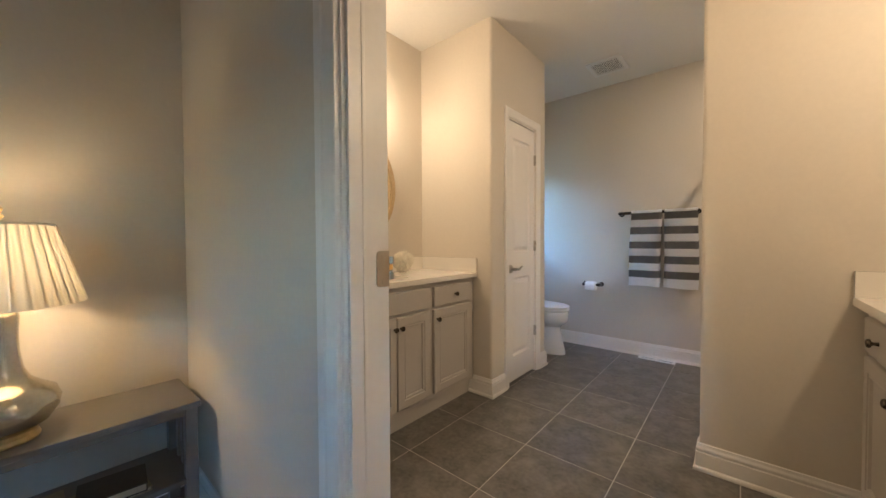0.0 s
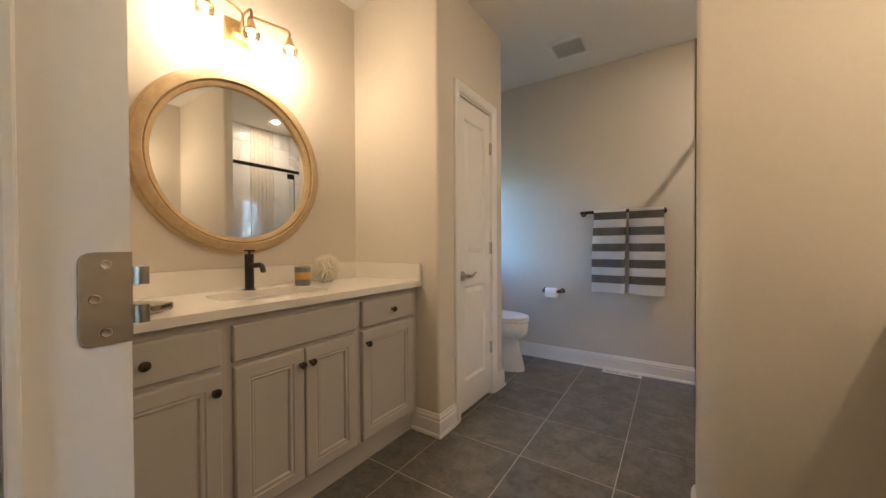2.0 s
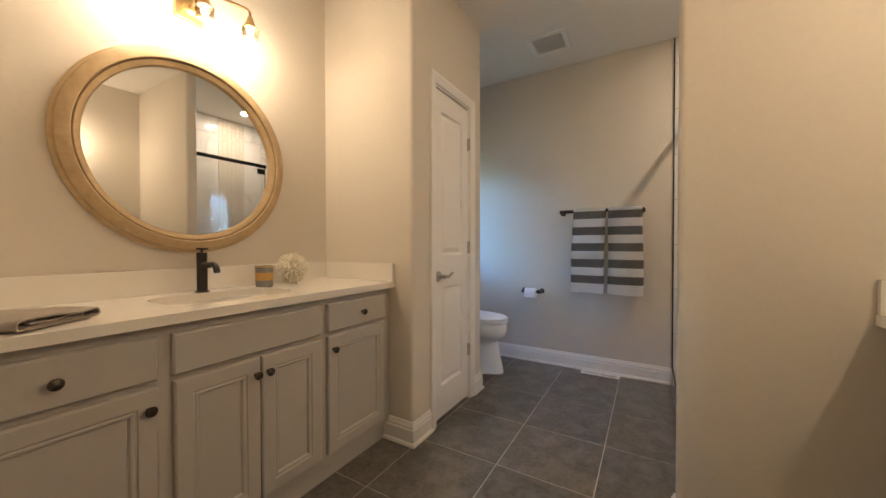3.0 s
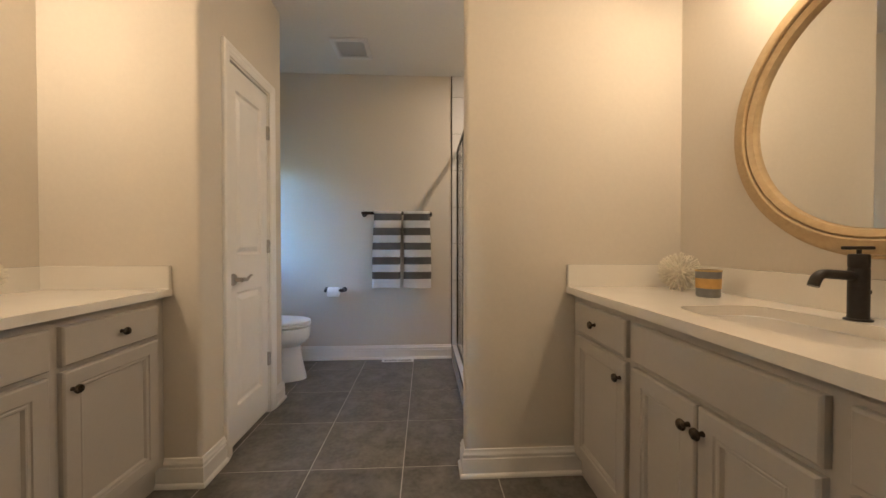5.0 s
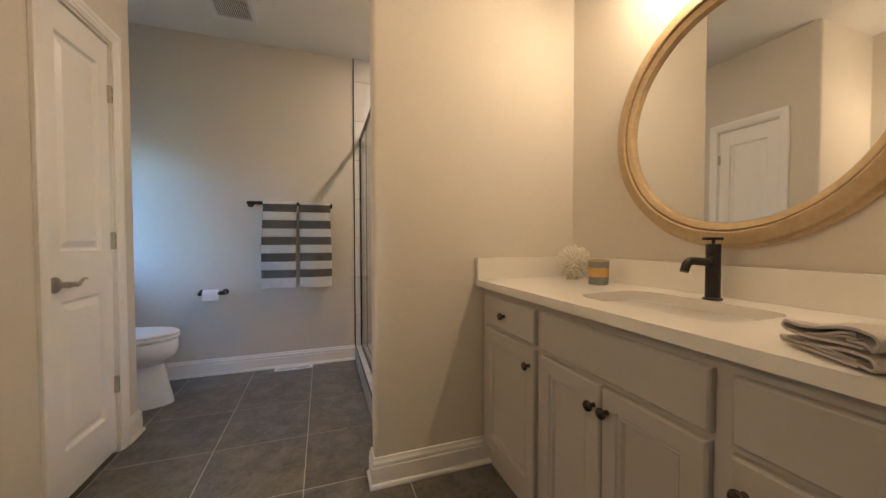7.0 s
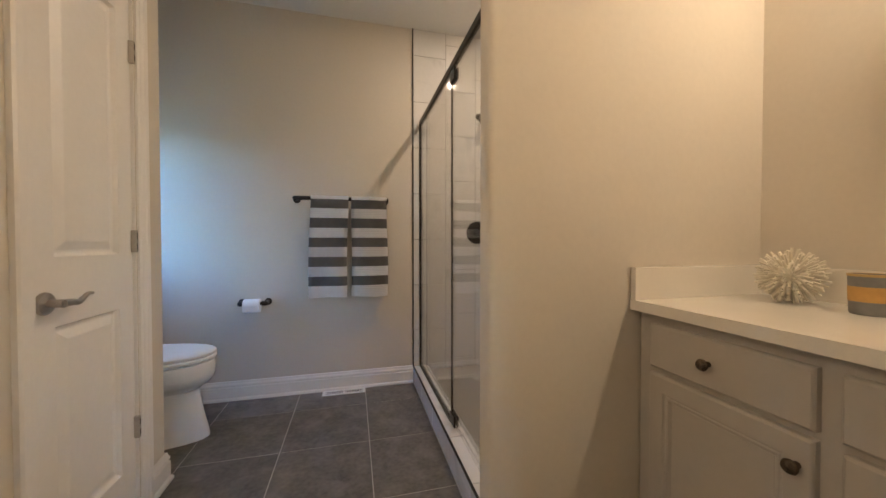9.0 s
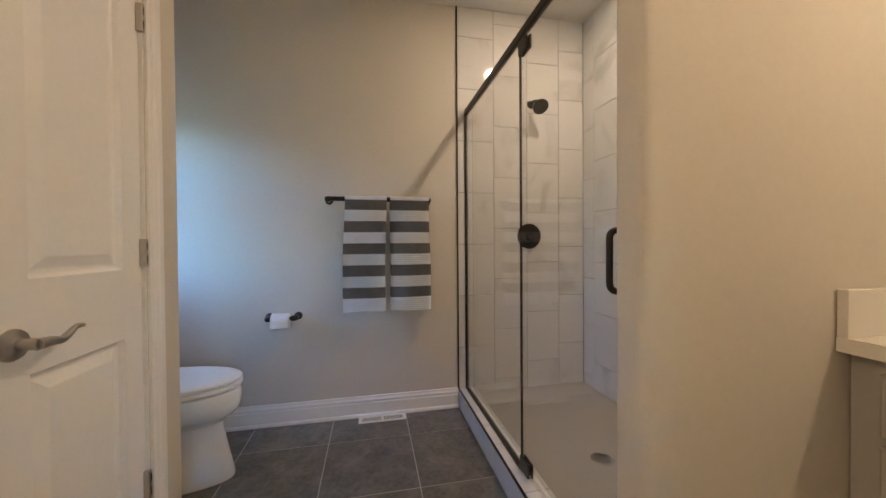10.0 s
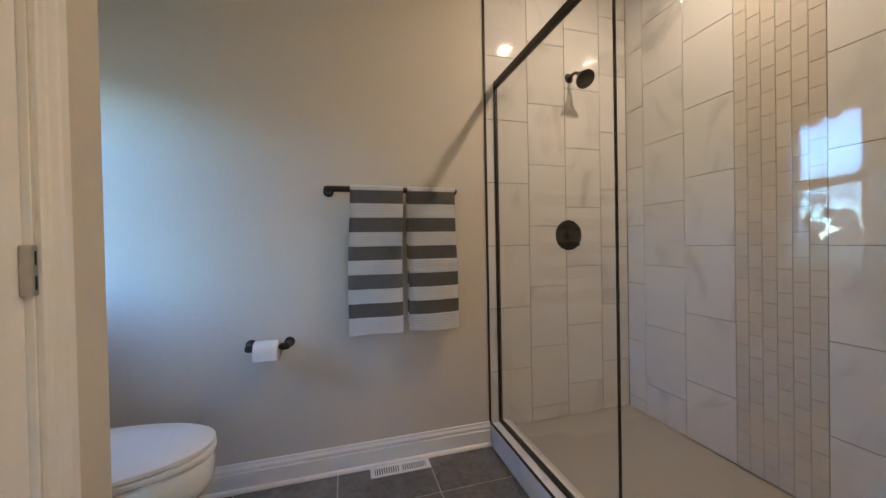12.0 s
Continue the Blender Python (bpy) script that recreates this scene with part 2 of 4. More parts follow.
def lathe(bm, profile, steps=24, m=Matrix.Identity(4), wave=None):
    """Turns (radius, height) pairs about the z axis."""
    rows = []
    for r, z in profile:
        ring = []
        for k in range(steps):
            a = 2 * math.pi * k / steps
            rr = r * (wave(a) if wave else 1)
            ring.append(bm.verts.new(m @ Vector((rr * math.cos(a), rr * math.sin(a), z))))
        rows.append(ring)
    for one, two in zip(rows, rows[1:]):
        for k in range(steps):
            bm.faces.new((one[k], one[(k + 1) % steps], two[(k + 1) % steps], two[k]))
    for ring, r in ((rows[0], profile[0][0]), (rows[-1], profile[-1][0])):
        if r > 0:
            bm.faces.new(ring)
    return bm


def tube(bm, points, radius, steps=10, flat=1.0):
    """A round bar along a line of points; radius may be one number or one for each point."""
    pts = [Vector(p) for p in points]
    radii = radius if isinstance(radius, (list, tuple)) else [radius] * len(pts)
    rows, side = [], None
    for i, p in enumerate(pts):
        d = (pts[min(i + 1, len(pts) - 1)] - pts[max(i - 1, 0)]).normalized()
        if side is None:
            side = d.orthogonal().normalized()
        side = (side - d * side.dot(d)).normalized()
        other = d.cross(side)
        rows.append([bm.verts.new(p + radii[i] * (side * math.cos(2 * math.pi * k / steps) + flat * other * math.sin(2 * math.pi * k / steps))) for k in range(steps)])
    for one, two in zip(rows, rows[1:]):
        for k in range(steps):
            bm.faces.new((one[k], one[(k + 1) % steps], two[(k + 1) % steps], two[k]))
    bm.faces.new(rows[0][::-1]), bm.faces.new(rows[-1])
    return bm


def curve(points, n=6):
    """Rounds a line of points off into a smooth one."""
    pts = [Vector(p) for p in points]
    out = []
    for i in range(len(pts) - 1):
        p0, p1, p2, p3 = pts[max(i - 1, 0)], pts[i], pts[i + 1], pts[min(i + 2, len(pts) - 1)]
        for k in range(n):
            t = k / n
            out.append(0.5 * (2 * p1 + (p2 - p0) * t + (2 * p0 - 5 * p1 + 4 * p2 - p3) * t * t + (3 * p1 - p0 - 3 * p2 + p3) * t ** 3))
    return out + [pts[-1]]


def bend(points, r, n=5):
    """A line whose corners are rounded by r."""
    pts = [Vector(p) for p in points]
    out = [pts[0]]
    for a, p, b in zip(pts, pts[1:], pts[2:]):
        u, w = (a - p).normalized(), (b - p).normalized()
        for k in range(n + 1):
            t = k / n
            out.append(p + u * r * (1 - t) ** 2 + w * r * t ** 2)
    return out + [pts[-1]]


def rings(bm, y0, y1, z0, z1, steps, back):
    """A raised or sunk panel facing +x: steps of (inset, x); its sides go back to x = back."""
    loops = []
    for inset, x in [(0.0, back)] + list(steps):
        loops.append([bm.verts.new(p) for p in ((x, y0 + inset, z0 + inset), (x, y1 - inset, z0 + inset), (x, y1 - inset, z1 - inset), (x, y0 + inset, z1 - inset))])
    for one, two in zip(loops, loops[1:]):
        for k in range(4):
            bm.faces.new((one[k], one[(k + 1) % 4], two[(k + 1) % 4], two[k]))
    bm.faces.new(loops[-1])
    bm.faces.new(loops[0][::-1])
    return bm


# ---- setting: floors, walls, ceilings ----
solid("floor", boxed(WEST, 1.06, DOOR_S, NORTH, -0.10, -0.0012), GROUT, "light grey grout bed of the slate-tiled bathroom floor", "floor")
solid("carpet_floor", boxed(BED_W - 0.1, BED_E + 0.1, BED_S - 0.1, DOOR_S, -0.10, -0.002), CARPET, "beige carpeted bedroom floor outside the bathroom", "floor")
solid("ceiling", boxed(WEST - 0.12, 1.06, DOOR_S, NORTH + 0.12, CEIL, CEIL + 0.1), CEILING, "smooth painted white bathroom ceiling", "ceiling")
solid("ceiling_bedroom", boxed(BED_W - 0.1, BED_E + 0.1, BED_S - 0.1, DOOR_S, CEIL, CEIL + 0.1), CEILING, "smooth painted bedroom ceiling", "ceiling")

WIN_Y0, WIN_Y1, WIN_Z0, WIN_Z1 = 3.372, 3.735, 0.95, 2.02


def wall_west():
    bm = bmesh.new()
    w0 = WEST - 0.12
    box(bm, w0, WEST, DOOR_N, WIN_Y0, 0, CEIL)
    box(bm, w0, WEST, WIN_Y1, NORTH, 0, CEIL)
    box(bm, w0, WEST, WIN_Y0, WIN_Y1, 0, WIN_Z0)
    box(bm, w0, WEST, WIN_Y0, WIN_Y1, WIN_Z1, CEIL)
    return bm


solid("wall_west", wall_west(), PAINT, "beige painted wall behind the mirror and the toilet", "wall")
solid("wall_east", boxed(EAST, 1.06, DOOR_N, NICHE, 0, CEIL), PAINT, "beige painted wall behind the second mirror", "wall")
solid("wall_shower_side", boxed(SHOWER_E + 0.008, 1.06, WING_N, NORTH, 0, CEIL), TILE_GROUT, "grouted backing of the tiled shower side wall", "wall")
solid("wall_north", boxed(WEST - 0.12, 1.06, NORTH, NORTH + 0.12, 0, CEIL), PAINT, "greige painted wall with towel bar", "wall")


def wall_entrance():
    bm = bmesh.new()
    box(bm, WEST - 0.12, JAMB_W - 0.02, DOOR_S, DOOR_N, 0, CEIL)
    box(bm, JAMB_E + 0.02, BED_E + 0.1, DOOR_S, DOOR_N, 0, CEIL)
    box(bm, JAMB_W - 0.02, JAMB_E + 0.02, DOOR_S, DOOR_N, HEAD + 0.02, CEIL)
    return bm


solid("wall_south", wall_entrance(), PAINT, "painted wall between bedroom and bathroom with doorway", "wall")
CD_Y0, CD_Y1, CD_Z = 2.432, 2.893, 2.095   # opening of the closet door


def wall_closet():
    bm = bmesh.new()
    w, t = CLOSET_X, 0.11
    prism(bm, rounded([(WEST, NICHE), (w, NICHE), (w, CD_Y0), (w - t, CD_Y0), (w - t, NICHE + t), (WEST, NICHE + t)], (0, 0.022, 0, 0, 0, 0)), 0, CEIL)
    prism(bm, rounded([(w, CD_Y1), (w, CLOSET_N), (WEST, CLOSET_N), (WEST, CLOSET_N - t), (w - t, CLOSET_N - t), (w - t, CD_Y1)], (0, 0.012, 0, 0, 0, 0)), 0, CEIL)
    box(bm, w - t, w, CD_Y0, CD_Y1, CD_Z, CEIL)
    return bm


solid("wall_closet", wall_closet(), PAINT, "beige painted closet wall with softly rounded corners", "wall")
solid("wall_wing", prism(bmesh.new(), rounded([(WING_X, NICHE), (1.06, NICHE), (1.06, WING_N), (WING_X, WING_N)], (0.022, 0, 0, 0.012)), 0, CEIL), PAINT,
      "beige painted wing wall between vanity niche and shower", "wall")


def wall_bedroom():
    bm = bmesh.new()
    y0, y1 = BED_S - 0.1, BED_S
    box(bm, BED_W - 0.1, 0.45, y0, y1, 0, CEIL)
    box(bm, 1.0, BED_E + 0.1, y0, y1, 0, CEIL)
    box(bm, 0.45, 1.0, y0, y1, 0, 1.0)
    box(bm, 0.45, 1.0, y0, y1, 1.63, CEIL)
    return bm


solid("wall_bedroom_west", boxed(BED_W - 0.1, BED_W, BED_S, DOOR_S, 0, CEIL), PAINT, "greige painted bedroom wall behind the table lamp", "wall")
solid("wall_bedroom_east", boxed(BED_E, BED_E + 0.1, BED_S, DOOR_S, 0, CEIL), PAINT, "plain greige painted bedroom wall", "wall")
solid("wall_bedroom_south", wall_bedroom(), PAINT, "plain painted bedroom wall with a window opening", "wall")
solid("ground", boxed(-400, 400, -400, 400, -0.6, -0.5), GRASS, "green lawn outside the house", "ground")


def treeline():
    """A hedgerow with bare trees in front of it, far across the lawn."""
    bm = bmesh.new()
    rng = random.Random(4)
    for k in range(120):
        y = -70 + k * 1.6
        tall = 5.0 + 0.7 * math.sin(k * 0.7) + rng.uniform(-0.8, 0.8)
        for j in range(5):
            r = rng.uniform(0.7, 1.2)
            m = Matrix.Translation((-66 + rng.uniform(-3, 3), y + rng.uniform(-1, 1), tall * (j + 0.2) / 5 - 0.5)) @ Matrix.Diagonal((r, r * 1.2, r, 1))
            bmesh.ops.create_icosphere(bm, subdivisions=1, radius=1, matrix=m)
    for v in bm.verts:
        v.co += Vector(noise.noise_vector(v.co * 0.9)) * 0.7
    verts, faces = [], []

    def limb(p, d, length, r, depth):
        q = p + d * length
        side = d.orthogonal().normalized()
        other = d.cross(side)
        n = len(verts)
        for at, rad in ((p, r), (q, r * 0.62)):
            verts.extend(at + rad * (side * math.cos(2.0944 * i) + other * math.sin(2.0944 * i)) for i in range(3))
        faces.extend((n + i, n + (i + 1) % 3, n + 3 + (i + 1) % 3, n + 3 + i) for i in range(3))
        if depth:
            for _ in range(3 if depth > 1 else 4):
                turn = Vector((rng.uniform(-1, 1), rng.uniform(-1, 1), rng.uniform(-0.35, 0.9)))
                limb(p + d * length * rng.uniform(0.55, 1.0), (d + turn * 0.75).normalized(), length * rng.uniform(0.6, 0.8), r * 0.55, depth - 1)

    for k in range(34):
        p = Vector((-60 + rng.uniform(-4, 5), -18 + k * 2.3 + rng.uniform(-0.8, 0.8), -0.55))
        limb(p, Vector((rng.uniform(-0.08, 0.08), rng.uniform(-0.08, 0.08), 1)).normalized(), rng.uniform(3.2, 4.6), 0.22, 5)
    me = bpy.data.meshes.new("bare_trees")
    me.from_pydata(verts, [], faces)
    bm.from_mesh(me)
    bpy.data.meshes.remove(me)
    return bm


solid("backdrop", treeline(), FOLIAGE, "distant hedgerow and bare winter trees beyond the lawn", "trees")

# ---- mouldings ----
BASE = [(0, 0), (0.024, 0), (0.024, 0.009), (0.021, 0.016), (0.0155, 0.020), (0.013, 0.021), (0.0145, 0.024), (0.0145, 0.088), (0.0095, 0.092), (0.0095, 0.096), (0.0135, 0.099), (0.0135, 0.108), (0.008, 0.118), (0.006, 0.130), (0, 0.132)]


def baseboard(path):
    flat = [(-o, u) for o, u in BASE]
    solid("baseboard", sweep(bmesh.new(), path, flat, lambda u, v, w: (u, v, w)), TRIM, "white profiled baseboard with shoe moulding", "baseboard")


baseboard([(WEST, NORTH), (CURB_W - 0.002, NORTH)])
baseboard([(-1.56, NICHE), (CLOSET_X, NICHE), (CLOSET_X, CD_Y0 - 0.062)])
baseboard([(CLOSET_X, CD_Y1 + 0.062), (CLOSET_X, CLOSET_N), (WEST, CLOSET_N)])
baseboard([(CURB_W - 0.002, WING_N), (WING_X, WING_N), (WING_X, NICHE), (0.46, NICHE)])
baseboard([(BED_W, DOOR_S - 0.02), (BED_W, BED_S)][::-1])
baseboard([(BED_W, DOOR_S), (JAMB_W - 0.10, DOOR_S)])

CASE = [(0, 0), (0, 0.008), (0.004, 0.011), (0.012, 0.011), (0.015, 0.014), (0.030, 0.016), (0.034, 0.019), (0.052, 0.019), (0.058, 0.014), (0.058, 0)]

PLAIN = [(0, 0), (0, 0.013), (0.002, 0.015), (0.030, 0.016), (0.034, 0.019), (0.053, 0.019), (0.058, 0.014), (0.058, 0)]


def casing(u0, u1, top, width, place, label):
    """A door's casing: up one side, across the head and down the other."""
    k = width / 0.058
    gap = 0.005 if width < 0.07 else 0.010
    prof = [(o * k, d) for o, d in (CASE if width < 0.07 else PLAIN)]
    return solid("door_casing", sweep(bmesh.new(), [(u0 - gap, 0.0), (u0 - gap, top + gap), (u1 + gap, top + gap), (u1 + gap, 0.0)], prof, place), TRIM, label, "door casing")


casing(CD_Y0, CD_Y1, CD_Z, 0.062, lambda u, v, w: (CLOSET_X + w, u, v), "white moulded casing round the closet door")
casing(JAMB_W, JAMB_E, HEAD, 0.085, lambda u, v, w: (u, DOOR_S - w, v), "white moulded casing of the bathroom doorway, bedroom side")
casing(JAMB_W, JAMB_E, HEAD, 0.085, lambda u, v, w: (u, DOOR_N + w * 0.7, v), "white moulded casing of the bathroom doorway, bathroom side")


def door_frame():
    bm = bmesh.new()
    y0, y1 = DOOR_S - 0.002, 0.6445
    for x0, x1, stop in ((JAMB_W - 0.018, JAMB_W, 1), (JAMB_E, JAMB_E + 0.018, -1)):
        box(bm, x0, x1, y0, y1, 0, HEAD, 0.002)
        xs = x1 if stop > 0 else x0
        box(bm, min(xs, xs + stop * 0.011), max(xs, xs + stop * 0.011), y0 + 0.010, 0.558, 0, HEAD - 0.011, 0.002)
        box(bm, min(xs, xs + stop * 0.009), max(xs, xs + stop * 0.009), 0.5605, 0.571, 0, HEAD - 0.011, 0.0025)
    box(bm, JAMB_W - 0.018, JAMB_E + 0.018, y0, y1, HEAD, HEAD + 0.018, 0.002)
    box(bm, JAMB_W, JAMB_E, y0 + 0.012, 0.575, HEAD - 0.011, HEAD, 0.003)
    return bm


solid("door_frame", door_frame(), TRIM, "white painted jamb and stops of the doorway, door taken off", "door frame")


def butt_hinge(z):
    t = thing("door_hinge", pose(JAMB_W, 0.6445, z), "satin nickel hinge leaf screwed to the white door jamb, no door", "hinge", "hinges of the doorway")
    bm = prism(bmesh.new(), rounded([(-0.039, -0.045), (0.0, -0.045), (0.0, 0.045), (-0.039, 0.045)], (0.012, 0, 0, 0.012)), 0, 0.0025)
    bm.transform(Matrix(((0, 0, 1, 0), (1, 0, 0, 0), (0, 1, 0, 0), (0, 0, 0, 1))))
    part("leaf", bm, NICKEL, t)
    for z0 in (-0.027, 0.012):
        bm = lathe(bmesh.new(), [(0.0065, z0), (0.0065, z0 + 0.018)], 14, Matrix.Translation((0.004, 0.0065, 0)))
        part("knuckle", bm, NICKEL, t, "", True)
    for y, z0 in ((-0.020, 0.033), (-0.028, 0.0), (-0.020, -0.033)):
        bm = lathe(bmesh.new(), [(0.0045, 0.0), (0.004, 0.0012), (0.0015, 0.0006)], 12, Matrix.Translation((0.0025, y, z0)) @ pose(0, 0, 0, 0, 90, 0))
        part("screw", bm, NICKEL, t, "small countersunk screw", True)


for z in (0.29, 1.072, 1.85):
    butt_hinge(z)

# ---- closet door ----
def closet_door():
    x0, y0, y1, h = CLOSET_X - 0.012, CD_Y0 + 0.004, CD_Y1 - 0.004, CD_Z - 0.012
    t = thing("closet_door", pose(x0, y0, 0), "white two-panel closet door, closed, satin lever handle", "door", "", "structure")
    w = y1 - y0
    bm = bmesh.new()
    z0, back = 0.018, -0.033
    s, a, b, c, d = 0.082, 0.215, 0.845, 1.050, h - 0.125
    cells_y, cells_z = [0, s, w - s, w], [z0, a, b, c, d, h]
    for i in range(3):
        for j in range(5):
            if i == 1 and j in (1, 3):
                continue
            box(bm, back, 0, cells_y[i], cells_y[i + 1], cells_z[j], cells_z[j + 1])
    bmesh.ops.remove_doubles(bm, verts=bm.verts, dist=0.0002)
    part("door_slab", bm, TRIM, t)
    for p0, p1 in ((a, b), (c, d)):
        bm = rings(bmesh.new(), s, w - s, p0, p1, [(0.0, -0.001), (0.003, -0.005), (0.008, -0.013), (0.014, -0.015), (0.020, -0.0145), (0.046, -0.003), (0.050, -0.0025)], -0.028)
        part("door_panel", bm, TRIM, t)
    lev = part("door_lever", lathe(bmesh.new(), [(0.033, 0), (0.033, 0.004), (0.030, 0.009), (0.018, 0.012), (0.012, 0.014), (0.0115, 0.050)], 24, pose(0, 0.044, 0.919, 0, 90, 0)), NICKEL, t, "satin nickel wave lever handle", True)
    pts = curve([(0.048, 0.046, 0), (0.050, 0.075, 0.0), (0.050, 0.100, -0.004), (0.050, 0.122, 0.006), (0.050, 0.140, 0.016), (0.050, 0.160, 0.015)], 6)
    n = len(pts)
    bm = tube(bmesh.new(), [p + Vector((0, -0.008, 0.919)) for p in pts], [0.0125 - 0.008 * (k / n) ** 0.8 for k in range(n)], 12)
    part("lever_arm", bm, NICKEL, lev, "", True)
    for z in (0.358, 1.098, 1.838):
        bm = boxed(0.000, 0.0195, w - 0.010, w + 0.003, z - 0.044, z + 0.044, bevel=0.003)
        hinge = part("hinge", bm, NICKEL, t, "satin nickel butt hinge")
        # dark strips on the hinge face paint the shadow between knuckles
        for k in (-0.021, 0.021):
            part("knuckle_gap", boxed(0.0188, 0.0199, w - 0.0055, w - 0.0015, z + k - 0.012, z + k + 0.012), GAP_SHADE, hinge)
    return t


closet_door()
solid("closet_jamb", box(box(box(bmesh.new(), CLOSET_X - 0.11, CLOSET_X, CD_Y0, CD_Y0 + 0.003, 0, CD_Z), CLOSET_X - 0.11, CLOSET_X, CD_Y1 - 0.003, CD_Y1, 0, CD_Z), CLOSET_X - 0.11, CLOSET_X, CD_Y0, CD_Y1, CD_Z - 0.006, CD_Z), TRIM, "white painted jamb lining of the closet door", "door frame")

# ---- vanities ----
VAN_C, VAN_L = (DOOR_N + NICHE) / 2, NICHE - DOOR_N
TOP_Z = 0.908
FRAME_X, FRONT_X = 0.530, 0.551


def knob(parent, y, z):
    bm = lathe(bmesh.new(), [(0.0075, 0), (0.0065, 0.004), (0.0055, 0.012), (0.008, 0.016), (0.0150, 0.019), (0.0158, 0.023), (0.013, 0.028), (0.006, 0.0305), (0.0, 0.031)], 18, pose(FRONT_X, y, z, 0, 90, 0))
    part("knob", bm, KNOB, parent, "dark bronze round knob", True)


def drawer_front(t, name, y0, y1, z0, z1, at=None):
    bm = rings(bmesh.new(), y0, y1, z0, z1, [(0.0, FRONT_X - 0.006), (0.003, FRONT_X - 0.002), (0.006, FRONT_X)], FRAME_X)
    d = part(name, bm, CABINET, t)
    if at is not None:
        knob(d, at, (z0 + z1) / 2)
    return d


def door_front(t, y0, y1, z0, z1, ky, kz):
    X = FRONT_X
    bm = rings(bmesh.new(), y0, y1, z0, z1, [(0.0, X - 0.006), (0.003, X - 0.002), (0.006, X), (0.050, X), (0.0525, X - 0.004), (0.057, X - 0.005), (0.060, X - 0.003),
                                              (0.066, X - 0.004), (0.070, X - 0.010), (0.0715, X - 0.0125), (0.074, X - 0.0115)], FRAME_X)
    d = part("cabinet_door", bm, CABINET, t)
    knob(d, ky, kz)
    return d


def vanity(m):
    t = thing("vanity_cabinet", m, "greige painted vanity cabinet with recessed-panel doors and bronze knobs", "vanity cabinet", "pair of facing vanities")
    h = VAN_L / 2
    bm = boxed(0.003, FRAME_X, -h + 0.004, h - 0.004, 0.105, TOP_Z - 0.034)
    part("body", bm, CABINET, t)
    bm = boxed(0.05, FRAME_X - 0.032, -h + 0.004, h - 0.004, 0.0, 0.105)
    part("toe_kick", bm, CABINET, t)
    lo, hi, dz0, dz1 = 0.140, 0.692, 0.710, 0.842
    for s in (-1, 1):
        drawer_front(t, "drawer_front", *sorted((s * 0.322, s * 0.722)), dz0, dz1, s * 0.536)
        door_front(t, *sorted((s * 0.322, s * 0.722)), lo, hi, s * 0.348, 0.630)
        door_front(t, *sorted((s * 0.003, s * 0.281)), lo, hi, s * 0.024, 0.630)
    drawer_front(t, "false_front", -0.284, 0.284, dz0, dz1)
    return t


